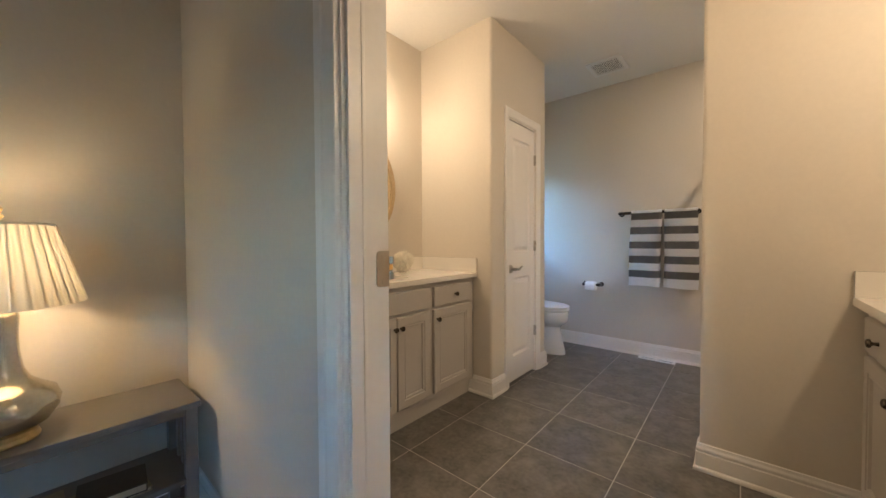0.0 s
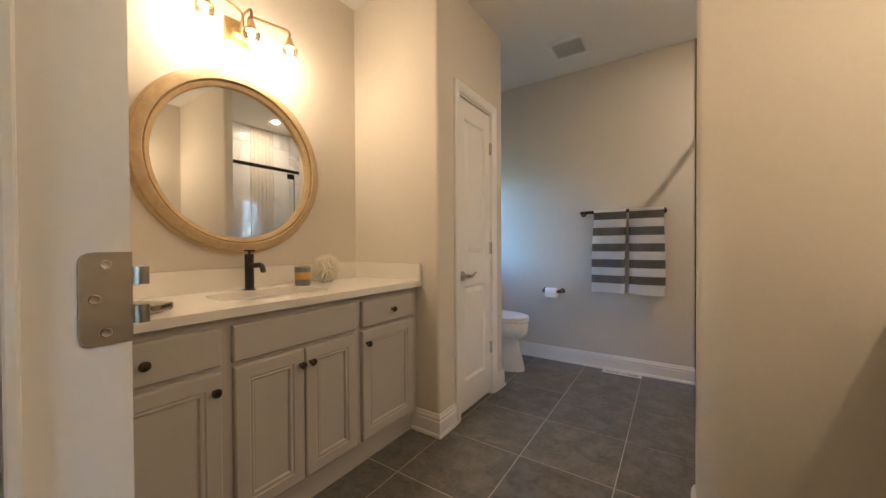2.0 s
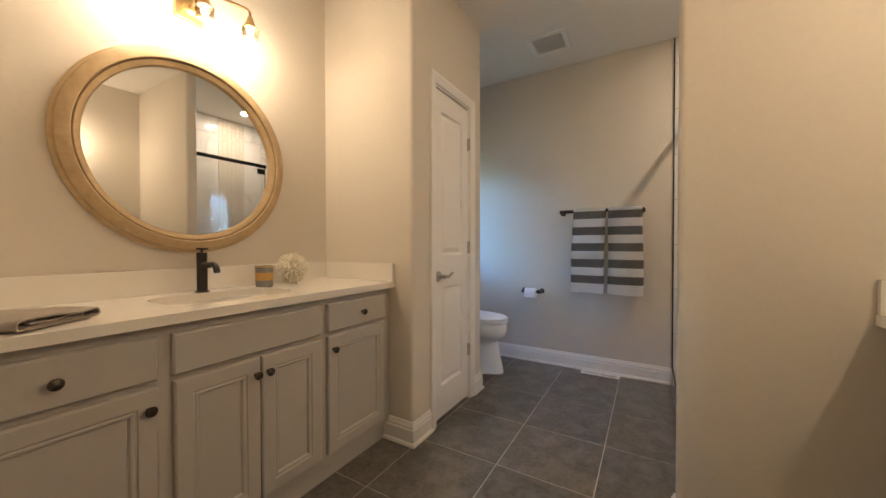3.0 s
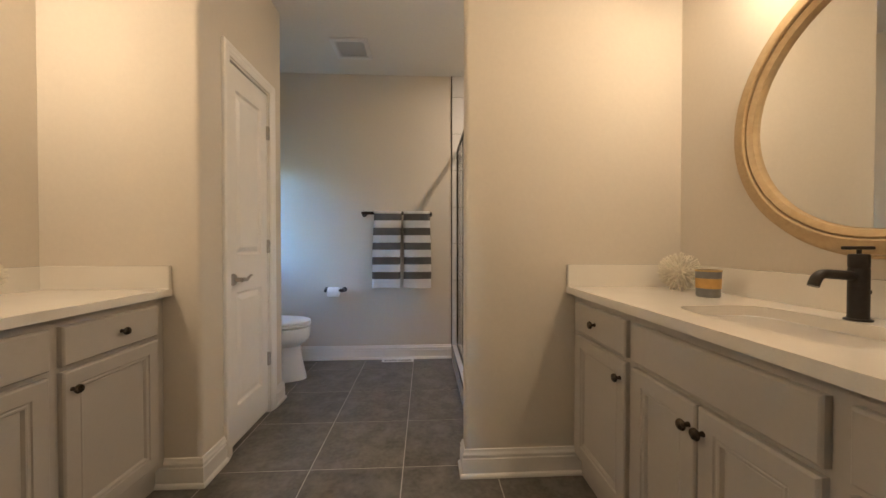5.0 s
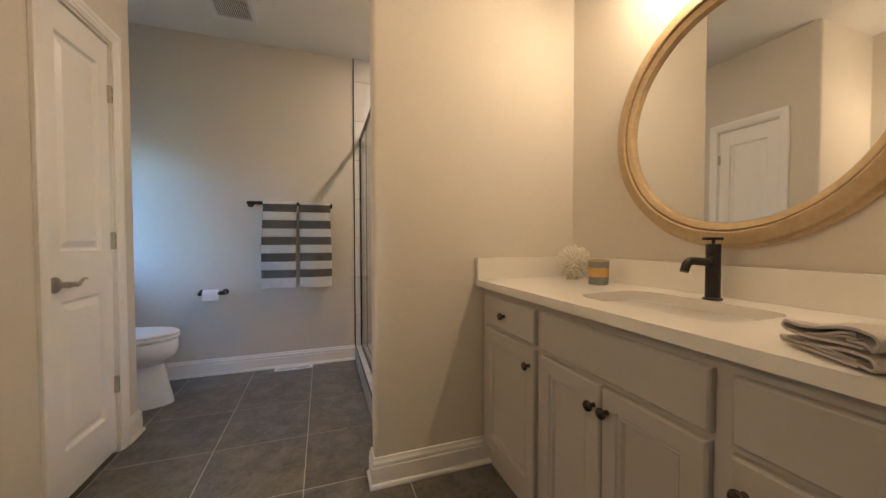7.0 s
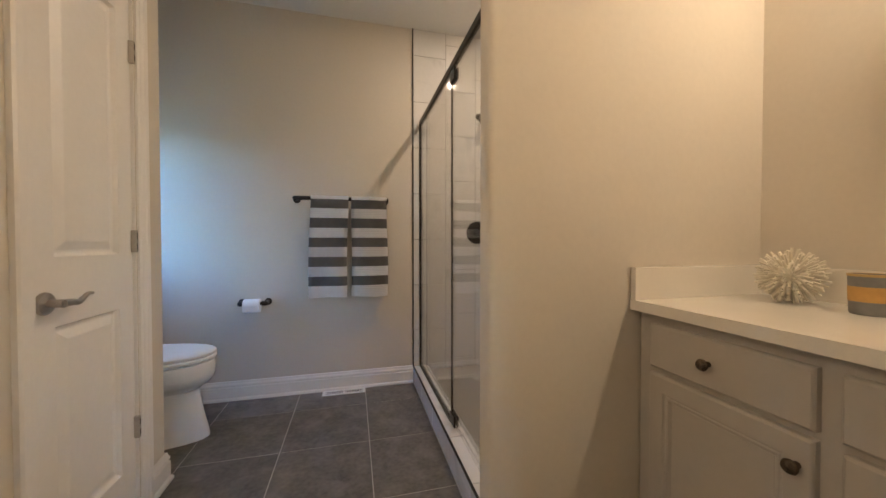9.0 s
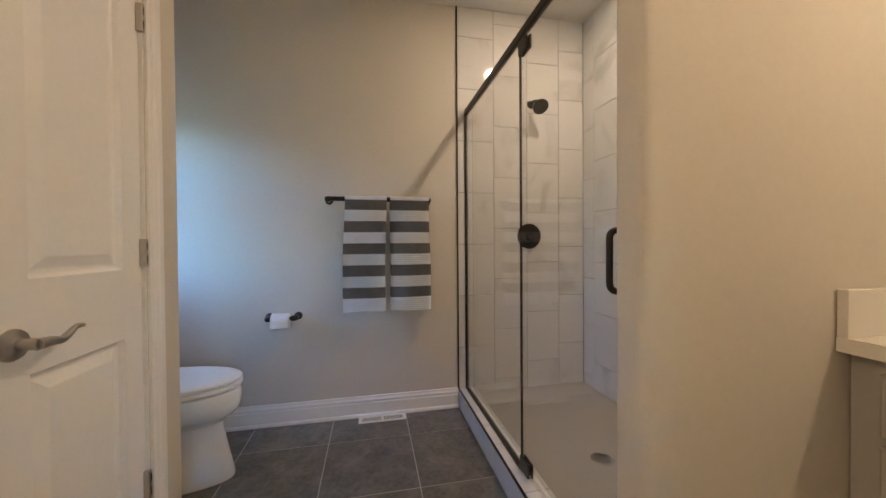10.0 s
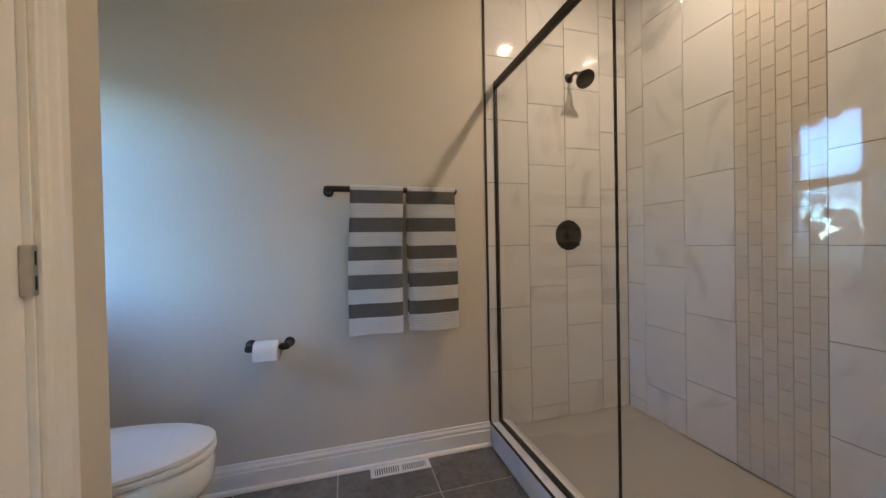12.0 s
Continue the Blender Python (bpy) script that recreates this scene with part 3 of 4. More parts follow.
def countertop(m):
    t = thing("countertop", m, "off-white quartz worktop with backsplash and undermount sink", "countertop", "pair of worktops")
    h, x1, z0, z1 = VAN_L / 2 - 0.002, 0.572, TOP_Z - 0.032, TOP_Z
    cx, a, b = 0.30, 0.155, 0.235
    bm = bmesh.new()
    n = 64
    loops = {}
    for key in ("in", "out"):
        for z in (z0, z1):
            ring = []
            for k in range(n):
                ang = 2 * math.pi * (k + 0.5) / n
                c, s = math.cos(ang), math.sin(ang)
                e = 0.38
                px, py = a * math.copysign(abs(c) ** e, c), b * math.copysign(abs(s) ** e, s)
                if key == "out":
                    f = min((x1 - cx if px > 0 else cx - 0.003) / max(abs(px), 1e-6), h / max(abs(py), 1e-6))
                    px, py = px * f, py * f
                ring.append(bm.verts.new((cx + px, py, z)))
            loops[key, z] = ring
    corner = [bm.verts.new((x, y, z)) for z in (z0, z1) for x, y in ((x1, h), (0.003, h), (0.003, -h), (x1, -h))]
    for k in range(n):
        j = (k + 1) % n
        bm.faces.new((loops["in", z1][k], loops["in", z1][j], loops["in", z0][j], loops["in", z0][k]))
        for z, q in ((z0, 0), (z1, 4)):
            o = loops["out", z]
            extra = [v for v in corner[q:q + 4] if min(abs(v.co.x - o[k].co.x), abs(v.co.y - o[k].co.y)) < 1e-5 and min(abs(v.co.x - o[j].co.x), abs(v.co.y - o[j].co.y)) < 1e-5
                     and not (abs(o[k].co.x - o[j].co.x) < 1e-5 or abs(o[k].co.y - o[j].co.y) < 1e-5)]
            bm.faces.new([loops["in", z][k], o[k]] + extra + [o[j], loops["in", z][j]])
        ex0 = [v for v in corner[0:4] if min(abs(v.co.x - loops["out", z0][k].co.x), abs(v.co.y - loops["out", z0][k].co.y)) < 1e-5 and min(abs(v.co.x - loops["out", z0][j].co.x), abs(v.co.y - loops["out", z0][j].co.y)) < 1e-5
               and not (abs(loops["out", z0][k].co.x - loops["out", z0][j].co.x) < 1e-5 or abs(loops["out", z0][k].co.y - loops["out", z0][j].co.y) < 1e-5)]
        lo, hi = [loops["out", z0][k]] + ex0 + [loops["out", z0][j]], [loops["out", z1][k]] + [corner[corner.index(v) + 4] for v in ex0] + [loops["out", z1][j]]
        for p in range(len(lo) - 1):
            bm.faces.new((lo[p], lo[p + 1], hi[p + 1], hi[p]))
    part("slab", bm, QUARTZ, t)
    part("backsplash", boxed(0.003, 0.022, -h, h, z1, z1 + 0.105, bevel=0.0015), QUARTZ, t)
    for s in (-1, 1):
        part("side_splash", boxed(0.022, x1 - 0.002, *sorted((s * h, s * (h - 0.019))), z1, z1 + 0.105, bevel=0.0015), QUARTZ, t)
    bm = bmesh.new()
    rows = []
    for f, z in ((1.015, z0 + 0.001), (1.005, z0 - 0.004), (0.95, z0 - 0.05), (0.86, z0 - 0.095), (0.68, z0 - 0.124), (0.12, z0 - 0.138), (0.0, z0 - 0.138)):
        rows.append([bm.verts.new((cx + f * a * math.copysign(abs(math.cos(2 * math.pi * k / 40)) ** 0.45, math.cos(2 * math.pi * k / 40)),
                                   f * b * math.copysign(abs(math.sin(2 * math.pi * k / 40)) ** 0.45, math.sin(2 * math.pi * k / 40)), z)) for k in range(40)])
    for one, two in zip(rows, rows[1:]):
        for k in range(40):
            bm.faces.new((one[k], one[(k + 1) % 40], two[(k + 1) % 40], two[k]))
    bmesh.ops.remove_doubles(bm, verts=bm.verts, dist=1e-5)
    part("sink_basin", bm, CERAMIC, t, "white oval-cornered sink basin", True)
    part("drain", lathe(bmesh.new(), [(0.028, -0.001), (0.028, 0.003), (0.020, 0.004), (0.018, 0.001)], 20, pose(cx, 0, z0 - 0.137)), NICKEL, t, "metal sink drain", True)
    return t


def faucet(m):
    t = thing("faucet", m, "matte black single-hole faucet with flat lever on the worktop", "faucet", "pair of faucets")
    part("body", lathe(bmesh.new(), [(0.027, 0), (0.027, 0.005), (0.0215, 0.007), (0.0205, 0.012), (0.0205, 0.135), (0.0195, 0.137), (0.0195, 0.141), (0.0205, 0.143), (0.0205, 0.172), (0.019, 0.176), (0.0, 0.177)], 28), BLACK, t, "", True)
    part("spout", tube(bmesh.new(), bend([(0.010, 0, 0.118), (0.115, 0, 0.126), (0.128, 0, 0.092)], 0.024), [0.0125] * 9, 16), BLACK, t, "", True)
    bm = lathe(bmesh.new(), [(0.005, 0.175), (0.005, 0.190)], 12)
    part("stem", bm, BLACK, t, "", True)
    part("lever", boxed(-0.040, 0.046, -0.006, 0.006, 0.188, 0.197, bevel=0.003), BLACK, t)
    part("lift_rod", tube(bmesh.new(), [(-0.0205, 0, 0.072), (-0.034, 0, 0.072), (-0.034, 0, 0.080)], 0.003, 8), BLACK, t, "", True)
    return t


def round_mirror(m):
    t = thing("round_mirror", m, "round mirror in a wide gold-toned wooden frame on the wall", "mirror", "pair of round mirrors")
    turn = pose(0, 0, 0, 0, 90, 0)
    R = 0.449
    prof = [(R - 0.012, 0.0), (R, 0.0), (R + 0.001, 0.016), (R - 0.003, 0.020), (R - 0.009, 0.022), (R - 0.012, 0.041), (R - 0.016, 0.044), (R - 0.050, 0.047), (R - 0.0535, 0.044), (R - 0.0535, 0.020), (R - 0.0575, 0.020), (R - 0.0575, 0.037), (R - 0.061, 0.039), (R - 0.079, 0.031), (R - 0.083, 0.010)]
    bm = bmesh.new()
    rows = []
    for r, z in prof:
        rows.append([bm.verts.new(turn @ Vector((r * math.cos(2 * math.pi * k / 96), r * math.sin(2 * math.pi * k / 96), z))) for k in range(96)])
    for i in range(len(rows)):
        one, two = rows[i], rows[(i + 1) % len(rows)]
        for k in range(96):
            bm.faces.new((one[k], one[(k + 1) % 96], two[(k + 1) % 96], two[k]))
    part("frame", bm, GOLD_WOOD, t, "turned gold-toned wooden ring", True)
    part("mirror_glass", lathe(bmesh.new(), [(R - 0.0835, 0.010), (R - 0.0835, 0.016)], 96, turn), MIRROR, t, "clear silvered mirror glass")
    return t


def sconce(m):
    t = thing("vanity_light", m, "three-arm brass vanity light with clear glass shades, lit", "wall lamp", "pair of vanity lights")
    bm = boxed(0.0, 0.018, -0.058, 0.058, -0.030, 0.086, bevel=0.004)
    part("wall_plate", bm, BRASS, t, "square aged brass wall plate")
    out = 0.150
    part("hub", lathe(bmesh.new(), [(0.030, 0.016), (0.030, 0.030), (0.014, 0.038), (0.012, 0.060)], 20, pose(0, 0, 0.022, 0, 90, 0)), BRASS, t, "", True)
    for y in (-0.20, 0.0, 0.20):
        s, rise = -1 if y < 0 else 1, 0.012 if y else 0.0
        if y:
            pts = [(0.045, s * 0.012, 0.015), (0.090, s * 0.012, 0.005), (0.100, s * 0.014, 0.088), (out, y, 0.088), (out, y, rise + 0.035)]
        else:
            pts = [(0.045, 0, 0.02), (0.075, 0, 0.098), (out, 0, 0.098), (out, 0, 0.035)]
        part("arm", tube(bmesh.new(), bend(pts, 0.022), 0.0065, 12), BRONZE, t, "slim bent bronze arm", True)
        cup = part("socket_cup", lathe(bmesh.new(), [(0.008, 0.044), (0.012, 0.040), (0.014, 0.028), (0.027, -0.004), (0.028, -0.012), (0.024, -0.012), (0.0, -0.008)], 24, pose(out, y, rise)), BRASS, t, "brass cone socket", True)
        sh = part("glass_shade", lathe(bmesh.new(), [(0.030, -0.006), (0.038, -0.016), (0.038, -0.034), (0.034, -0.052), (0.036, -0.062), (0.034, -0.062), (0.032, -0.052), (0.036, -0.034), (0.036, -0.017)], 24, pose(out, y, rise), lambda a: 1 + 0.04 * math.cos(8 * a)), SHADE_GLASS, t, "small clear ribbed glass shade", True)
        sh.visible_shadow = False
        bu = part("bulb", lathe(bmesh.new(), [(0.0, -0.046), (0.010, -0.042), (0.014, -0.032), (0.012, -0.020), (0.007, -0.010), (0.0, -0.010)], 16, pose(out, y, rise)), BULB, t, "glowing warm bulb", True)
        bu.visible_shadow = False
        lamp("vanity_bulb", "POINT", BULB_W, WARM, m @ pose(out, y, rise - 0.042), radius=0.05)
    return t


SIDES = ((pose(WEST, VAN_C, 0), 0), (pose(EAST, VAN_C, 0, 0, 0, 180), 1))
for side, k in SIDES:
    vanity(side)
    countertop(side)
    faucet(side @ pose(0.105, 0, TOP_Z))
    round_mirror(side @ pose(0.002, 0.006 - 0.012 * k, 1.532 - 0.013 * k))
    sconce(side @ pose(0.0, 0, 2.165))


def candle_cup(x, y):
    t = thing("candle_cup", pose(x, y, TOP_Z), "grey ceramic candle cup with an ochre band on the worktop", "candle", "matching candle cups")
    part("cup", lathe(bmesh.new(), [(0.036, 0), (0.039, 0.004), (0.042, 0.100), (0.0425, 0.103), (0.039, 0.103), (0.037, 0.085), (0.0, 0.085)], 32), CANDLE, t, "", True)
    part("band", lathe(bmesh.new(), [(0.0402, 0.034), (0.0407, 0.034), (0.0418, 0.072), (0.0412, 0.072)], 32), OCHRE, t, "rough ochre yellow band", True)
    part("rim", lathe(bmesh.new(), [(0.0432, 0.098), (0.0436, 0.104), (0.039, 0.1045), (0.039, 0.1)], 32), BRASS, t, "thin gilded rim", True)


def spiky_ball(x, y, seed):
    rng = random.Random(seed)
    bm = bmesh.new()
    bmesh.ops.create_icosphere(bm, subdivisions=2, radius=0.050)
    n = 230
    for k in range(n):
        z = 1 - 2 * (k + 0.5) / n
        a = k * 2.399963 + rng.uniform(-0.2, 0.2)
        d = Vector((math.sqrt(1 - z * z) * math.cos(a), math.sqrt(1 - z * z) * math.sin(a), z))
        long = rng.uniform(0.074, 0.088)
        s = d.orthogonal().normalized()
        o = d.cross(s)
        base = [bm.verts.new(d * 0.046 + 0.0048 * (s * math.cos(2 * math.pi * i / 5) + o * math.sin(2 * math.pi * i / 5))) for i in range(5)]
        top = [bm.verts.new(d * long + 0.0034 * (s * math.cos(2 * math.pi * i / 5) + o * math.sin(2 * math.pi * i / 5))) for i in range(5)]
        for i in range(5):
            bm.faces.new((base[i], base[(i + 1) % 5], top[(i + 1) % 5], top[i]))
        bm.faces.new(top)
    ob = new("spiky_ball", mesh_of("spiky_ball", bm, IVORY))
    ob.location = (x, y, TOP_Z + 0.082)
    tagged(ob, "ivory spiky coral-like decorative ball on the worktop", "ornament", "matching spiky balls")


candle_cup(-1.885, 1.670)
spiky_ball(-1.895, 1.835, 1)
candle_cup(0.775, 1.835)
spiky_ball(0.798, 2.020, 2)


def folded_towel(m, sx, sy, h, seed, cloth, taper, stack=1):
    """One terry sheet wrapped round a folded inner one; the long sides lie open."""
    t = thing("folded_towel", m, "folded taupe hand towel lying on the worktop", "towel", "folded hand towels")

    def arc(y, z, r, a0, a1, n=7):
        return [(y + r * math.cos(a0 + (a1 - a0) * k / n), z + r * math.sin(a0 + (a1 - a0) * k / n)) for k in range(n + 1)]

    def run(y0, y1, z, n=26):
        return [(y0 + (y1 - y0) * k / n, z) for k in range(1, n)]

    r, q = h / 2 - 0.004, h / 4 - 0.002
    half = math.pi / 2
    mid = r + 0.003
    outer = run(0.02, sy - r, 0.003) + arc(sy - r, mid, r, -half, half) + run(sy - r, r, mid + r) + arc(r, mid, r, half, 3 * half) + run(r, 0.06, 0.0075, 4)
    inner = run(0.03, sy - 0.05, mid - q) + arc(sy - 0.05, mid, q, -half, half) + run(sy - 0.05, 0.03, mid + q)
    folds = []
    for k in range(stack):
        folds += [("outer_fold", [(y - 0.004 * k, z + k * h) for y, z in outer], sx, 2.0 * k), ("inner_fold", [(y, z + k * h) for y, z in inner], sx - 0.012, 5.0 + k)]
    for name, line, wide, shift in folds:
        bm = bmesh.new()
        n = 16
        rows = []
        for y, z in line:
            up = min(1.6, z / h)
            row = []
            for i in range(n + 1):
                u = i / n * 2 - 1
                lump = 0.015 * up * noise.noise((y * 11 + seed, u * 1.3 + shift, up)) - 0.005 * up * abs(u) ** 5
                row.append(bm.verts.new((wide / 2 * u + 0.004 * noise.noise((y * 16, up * 2 + shift, seed)), y + 0.006 * noise.noise((u * 2, seed, 3)), max(0.0025, z + lump))))
            rows.append(row)
        for one, two in zip(rows, rows[1:]):
            for i in range(n):
                bm.faces.new((one[i], one[i + 1], two[i + 1], two[i]))
        bmesh.ops.recalc_face_normals(bm, faces=bm.faces)
        bmesh.ops.solidify(bm, geom=list(bm.faces), thickness=0.0045)
        for v in bm.verts:
            v.co.z *= 1 - taper * (v.co.x / wide + 0.5)
        part(name, bm, cloth, t, "", True)


# same cloth on both sides; the west towel's dimmer light is in its colour
folded_towel(pose(-1.588, 0.748, TOP_Z + 0.002, 0, 0, 35), 0.24, 0.215, 0.034, 1, TOWEL_SHADED, 0.0)
folded_towel(pose(0.512, 0.830, TOP_Z + 0.002, 0, 0, -28), 0.32, 0.165, 0.029, 4, TOWEL_LIT, 0.35, 2)


# ---- toilet room ----
def toilet():
    """Two-piece toilet; local x runs from the wall to the front of the bowl."""
    t = thing("toilet", pose(WEST + 0.012, 3.475, 0) @ Matrix.Diagonal((1, 1, 1.07, 1)), "white glazed two-piece toilet with closed lid", "toilet")

    def oval(f, half, back, front, z, n=48):
        pts = []
        for k in range(n):
            a = 2 * math.pi * k / n
            c, s = math.cos(a), math.sin(a)
            mid = back + half
            x = mid + (front - mid) * c if c > 0 else mid + (mid - back) * math.copysign(abs(c) ** 0.75, c)
            pts.append((x, half * f * math.copysign(abs(s) ** 0.92, s), z))
        return pts

    def loft(rows, cap=True):
        bm = bmesh.new()
        vs = [[bm.verts.new(p) for p in row] for row in rows]
        for one, two in zip(vs, vs[1:]):
            for k in range(len(one)):
                bm.faces.new((one[k], one[(k + 1) % len(one)], two[(k + 1) % len(one)], two[k]))
        if cap:
            bm.faces.new(vs[0][::-1]), bm.faces.new(vs[-1])
        return bm

    base = [(0.132, 0.14, 0.722, 0.0), (0.132, 0.14, 0.722, 0.012), (0.128, 0.15, 0.714, 0.05), (0.118, 0.16, 0.694, 0.13), (0.111, 0.17, 0.678, 0.21), (0.110, 0.18, 0.672, 0.254), (0.124, 0.18, 0.692, 0.272),
            (0.152, 0.19, 0.724, 0.290), (0.174, 0.20, 0.743, 0.314), (0.184, 0.20, 0.750, 0.340), (0.187, 0.20, 0.752, 0.380), (0.184, 0.20, 0.748, 0.402), (0.170, 0.21, 0.735, 0.410)]
    part("bowl", loft([oval(1, h, b, f, z) for h, b, f, z in base]), CERAMIC, t, "white glazed pedestal bowl", True)
    seat = [(0.185, 0.215, 0.752, 0.413), (0.190, 0.21, 0.757, 0.418), (0.190, 0.21, 0.757, 0.428), (0.185, 0.215, 0.752, 0.432)]
    part("seat", loft([oval(1, *r) for r in seat]), PLASTIC, t, "white plastic seat", True)
    lid = [(0.184, 0.215, 0.750, 0.435), (0.189, 0.21, 0.756, 0.440), (0.188, 0.21, 0.755, 0.450), (0.175, 0.222, 0.742, 0.458), (0.11, 0.27, 0.66, 0.463)]
    part("lid", loft([oval(1, *r) for r in lid]), PLASTIC, t, "white closed lid", True)
    tank = part("tank", boxed(0.0, 0.19, -0.20, 0.20, 0.405, 0.735, bevel=0.02), CERAMIC, t, "", True)
    part("tank_lid", boxed(-0.004, 0.20, -0.21, 0.21, 0.737, 0.770, bevel=0.012), CERAMIC, t, "", True)
    part("flush_lever", tube(bmesh.new(), [(0.19, -0.14, 0.68), (0.205, -0.14, 0.68), (0.207, -0.08, 0.676)], 0.007, 10), NICKEL, tank, "", True)


toilet()


def window():
    t = thing("window_1", pose(WEST, (WIN_Y0 + WIN_Y1) / 2, WIN_Z0), "white double-hung window above the toilet", "window", "", "structure")
    h, top = (WIN_Y1 - WIN_Y0) / 2, WIN_Z1 - WIN_Z0
    bm = bmesh.new()
    x0, x1, w = -0.115, -0.075, 0.016
    box(bm, x0, x1, -h, -h + w, 0, top), box(bm, x0, x1, h - w, h, 0, top), box(bm, x0, x1, -h + w, h - w, 0, 0.03), box(bm, x0, x1, -h + w, h - w, top - 0.03, top)
    part("window_frame", bm, TRIM, t)
    part("meeting_rail", boxed(x0 + 0.004, x1 + 0.004, -h + w, h - w, 0.508, 0.562, bevel=0.002), TRIM, t)
    part("window_sill", boxed(-0.075, 0.02, -h - 0.03, h + 0.03, -0.020, 0.001, bevel=0.003), TRIM, t)
    for z0, z1 in ((0.03, 0.508), (0.562, top - 0.03)):
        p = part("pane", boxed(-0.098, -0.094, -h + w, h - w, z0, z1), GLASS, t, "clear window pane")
        p.visible_shadow = False


window()


def valance():
    """A gathered cloth strip with a scalloped hem, hung inside the window's head."""
    bm = bmesh.new()
    n, h = 48, (WIN_Y1 - WIN_Y0) / 2 - 0.004
    rows = []
    for j in range(7):
        row = []
        for k in range(n + 1):
            u = k / n
            hem = 0.085 + 0.070 * u + 0.045 * abs(math.sin(u * math.pi * 3.5 + 0.4)) ** 0.7
            row.append(bm.verts.new((-0.045 + 0.006 * math.sin(u * 46), -h + 2 * h * u, -hem * j / 6)))
        rows.append(row)
    for one, two in zip(rows, rows[1:]):
        for k in range(n):
            bm.faces.new((one[k], one[k + 1], two[k + 1], two[k]))
    bmesh.ops.solidify(bm, geom=list(bm.faces), thickness=0.003)
    ob = new("window_valance", mesh_of("window_valance", bm, VALANCE, True))
    ob.location = (WEST, (WIN_Y0 + WIN_Y1) / 2, WIN_Z1 - 0.001)
    tagged(ob, "short taupe cloth valance with scalloped hem in the window", "valance")


valance()


def paper_holder():
    t = thing("toilet_paper_holder", pose(-1.176, NORTH, 0.678), "dark bronze toilet paper holder on the wall", "paper holder")
    for x in (-0.083, 0.083):
        part("post", lathe(bmesh.new(), [(0.024, 0), (0.024, 0.006), (0.017, 0.010), (0.013, 0.016), (0.012, 0.064), (0.0, 0.066)], 20, pose(x, 0, 0, 90, 0, 0)), BLACK, t, "", True)
        s = math.copysign(1, x)
        part("arm", tube(bmesh.new(), [(x + s * 0.012, -0.068, -0.002), (x + s * 0.009, -0.068, -0.002), (x, -0.068, -0.002), (x - s * 0.028, -0.068, -0.002)], [0.005, 0.012, 0.0165, 0.0165], 18), BLACK, t, "", True)
    part("rod", tube(bmesh.new(), [(-0.060, -0.068, -0.002), (0.060, -0.068, -0.002)], 0.010, 14), BLACK, t, "", True)
    r = thing("toilet_paper_roll", pose(-1.181, NORTH - 0.068, 0.678 - 0.016), "part-used white toilet paper roll on the holder", "toilet paper")
    turn = pose(0, 0, 0, 0, 90, 0)
    part("paper", lathe(bmesh.new(), [(0.020, -0.050), (0.045, -0.050), (0.046, -0.047), (0.046, 0.047), (0.045, 0.050), (0.020, 0.050)], 36, turn), PAPER, r, "", True)
    part("core", lathe(bmesh.new(), [(0.0195, -0.0495), (0.0185, -0.0495), (0.0185, 0.0495), (0.0195, 0.0495)], 24, turn), BOOK_B, r, "brown cardboard core", True)
    part("loose_sheet", boxed(-0.049, 0.049, -0.0480, -0.0466, -0.034, 0.004, bevel=0.0006), PAPER, r)


paper_holder()


def towel_bar():
    t = thing("towel_bar", pose(-0.575, NORTH, 1.405), "dark bronze towel bar on the wall", "towel bar")
    for x in (-0.325, 0.300):
        part("post", lathe(bmesh.new(), [(0.025, 0), (0.025, 0.006), (0.013, 0.012), (0.012, 0.058), (0.0135, 0.062), (0.0135, 0.078), (0.0, 0.080)], 20, pose(x, 0, -0.004, 90, 0, 0)), BLACK, t, "", True)
    part("bar", tube(bmesh.new(), [(-0.345, -0.066, 0.003), (-0.341, -0.066, 0.003), (-0.330, -0.066, 0.003), (0.305, -0.066, 0.003), (0.316, -0.066, 0.003), (0.320, -0.066, 0.003)], [0.006, 0.011, 0.0145, 0.0145, 0.011, 0.006], 18), BLACK, t, "", True)


towel_bar()


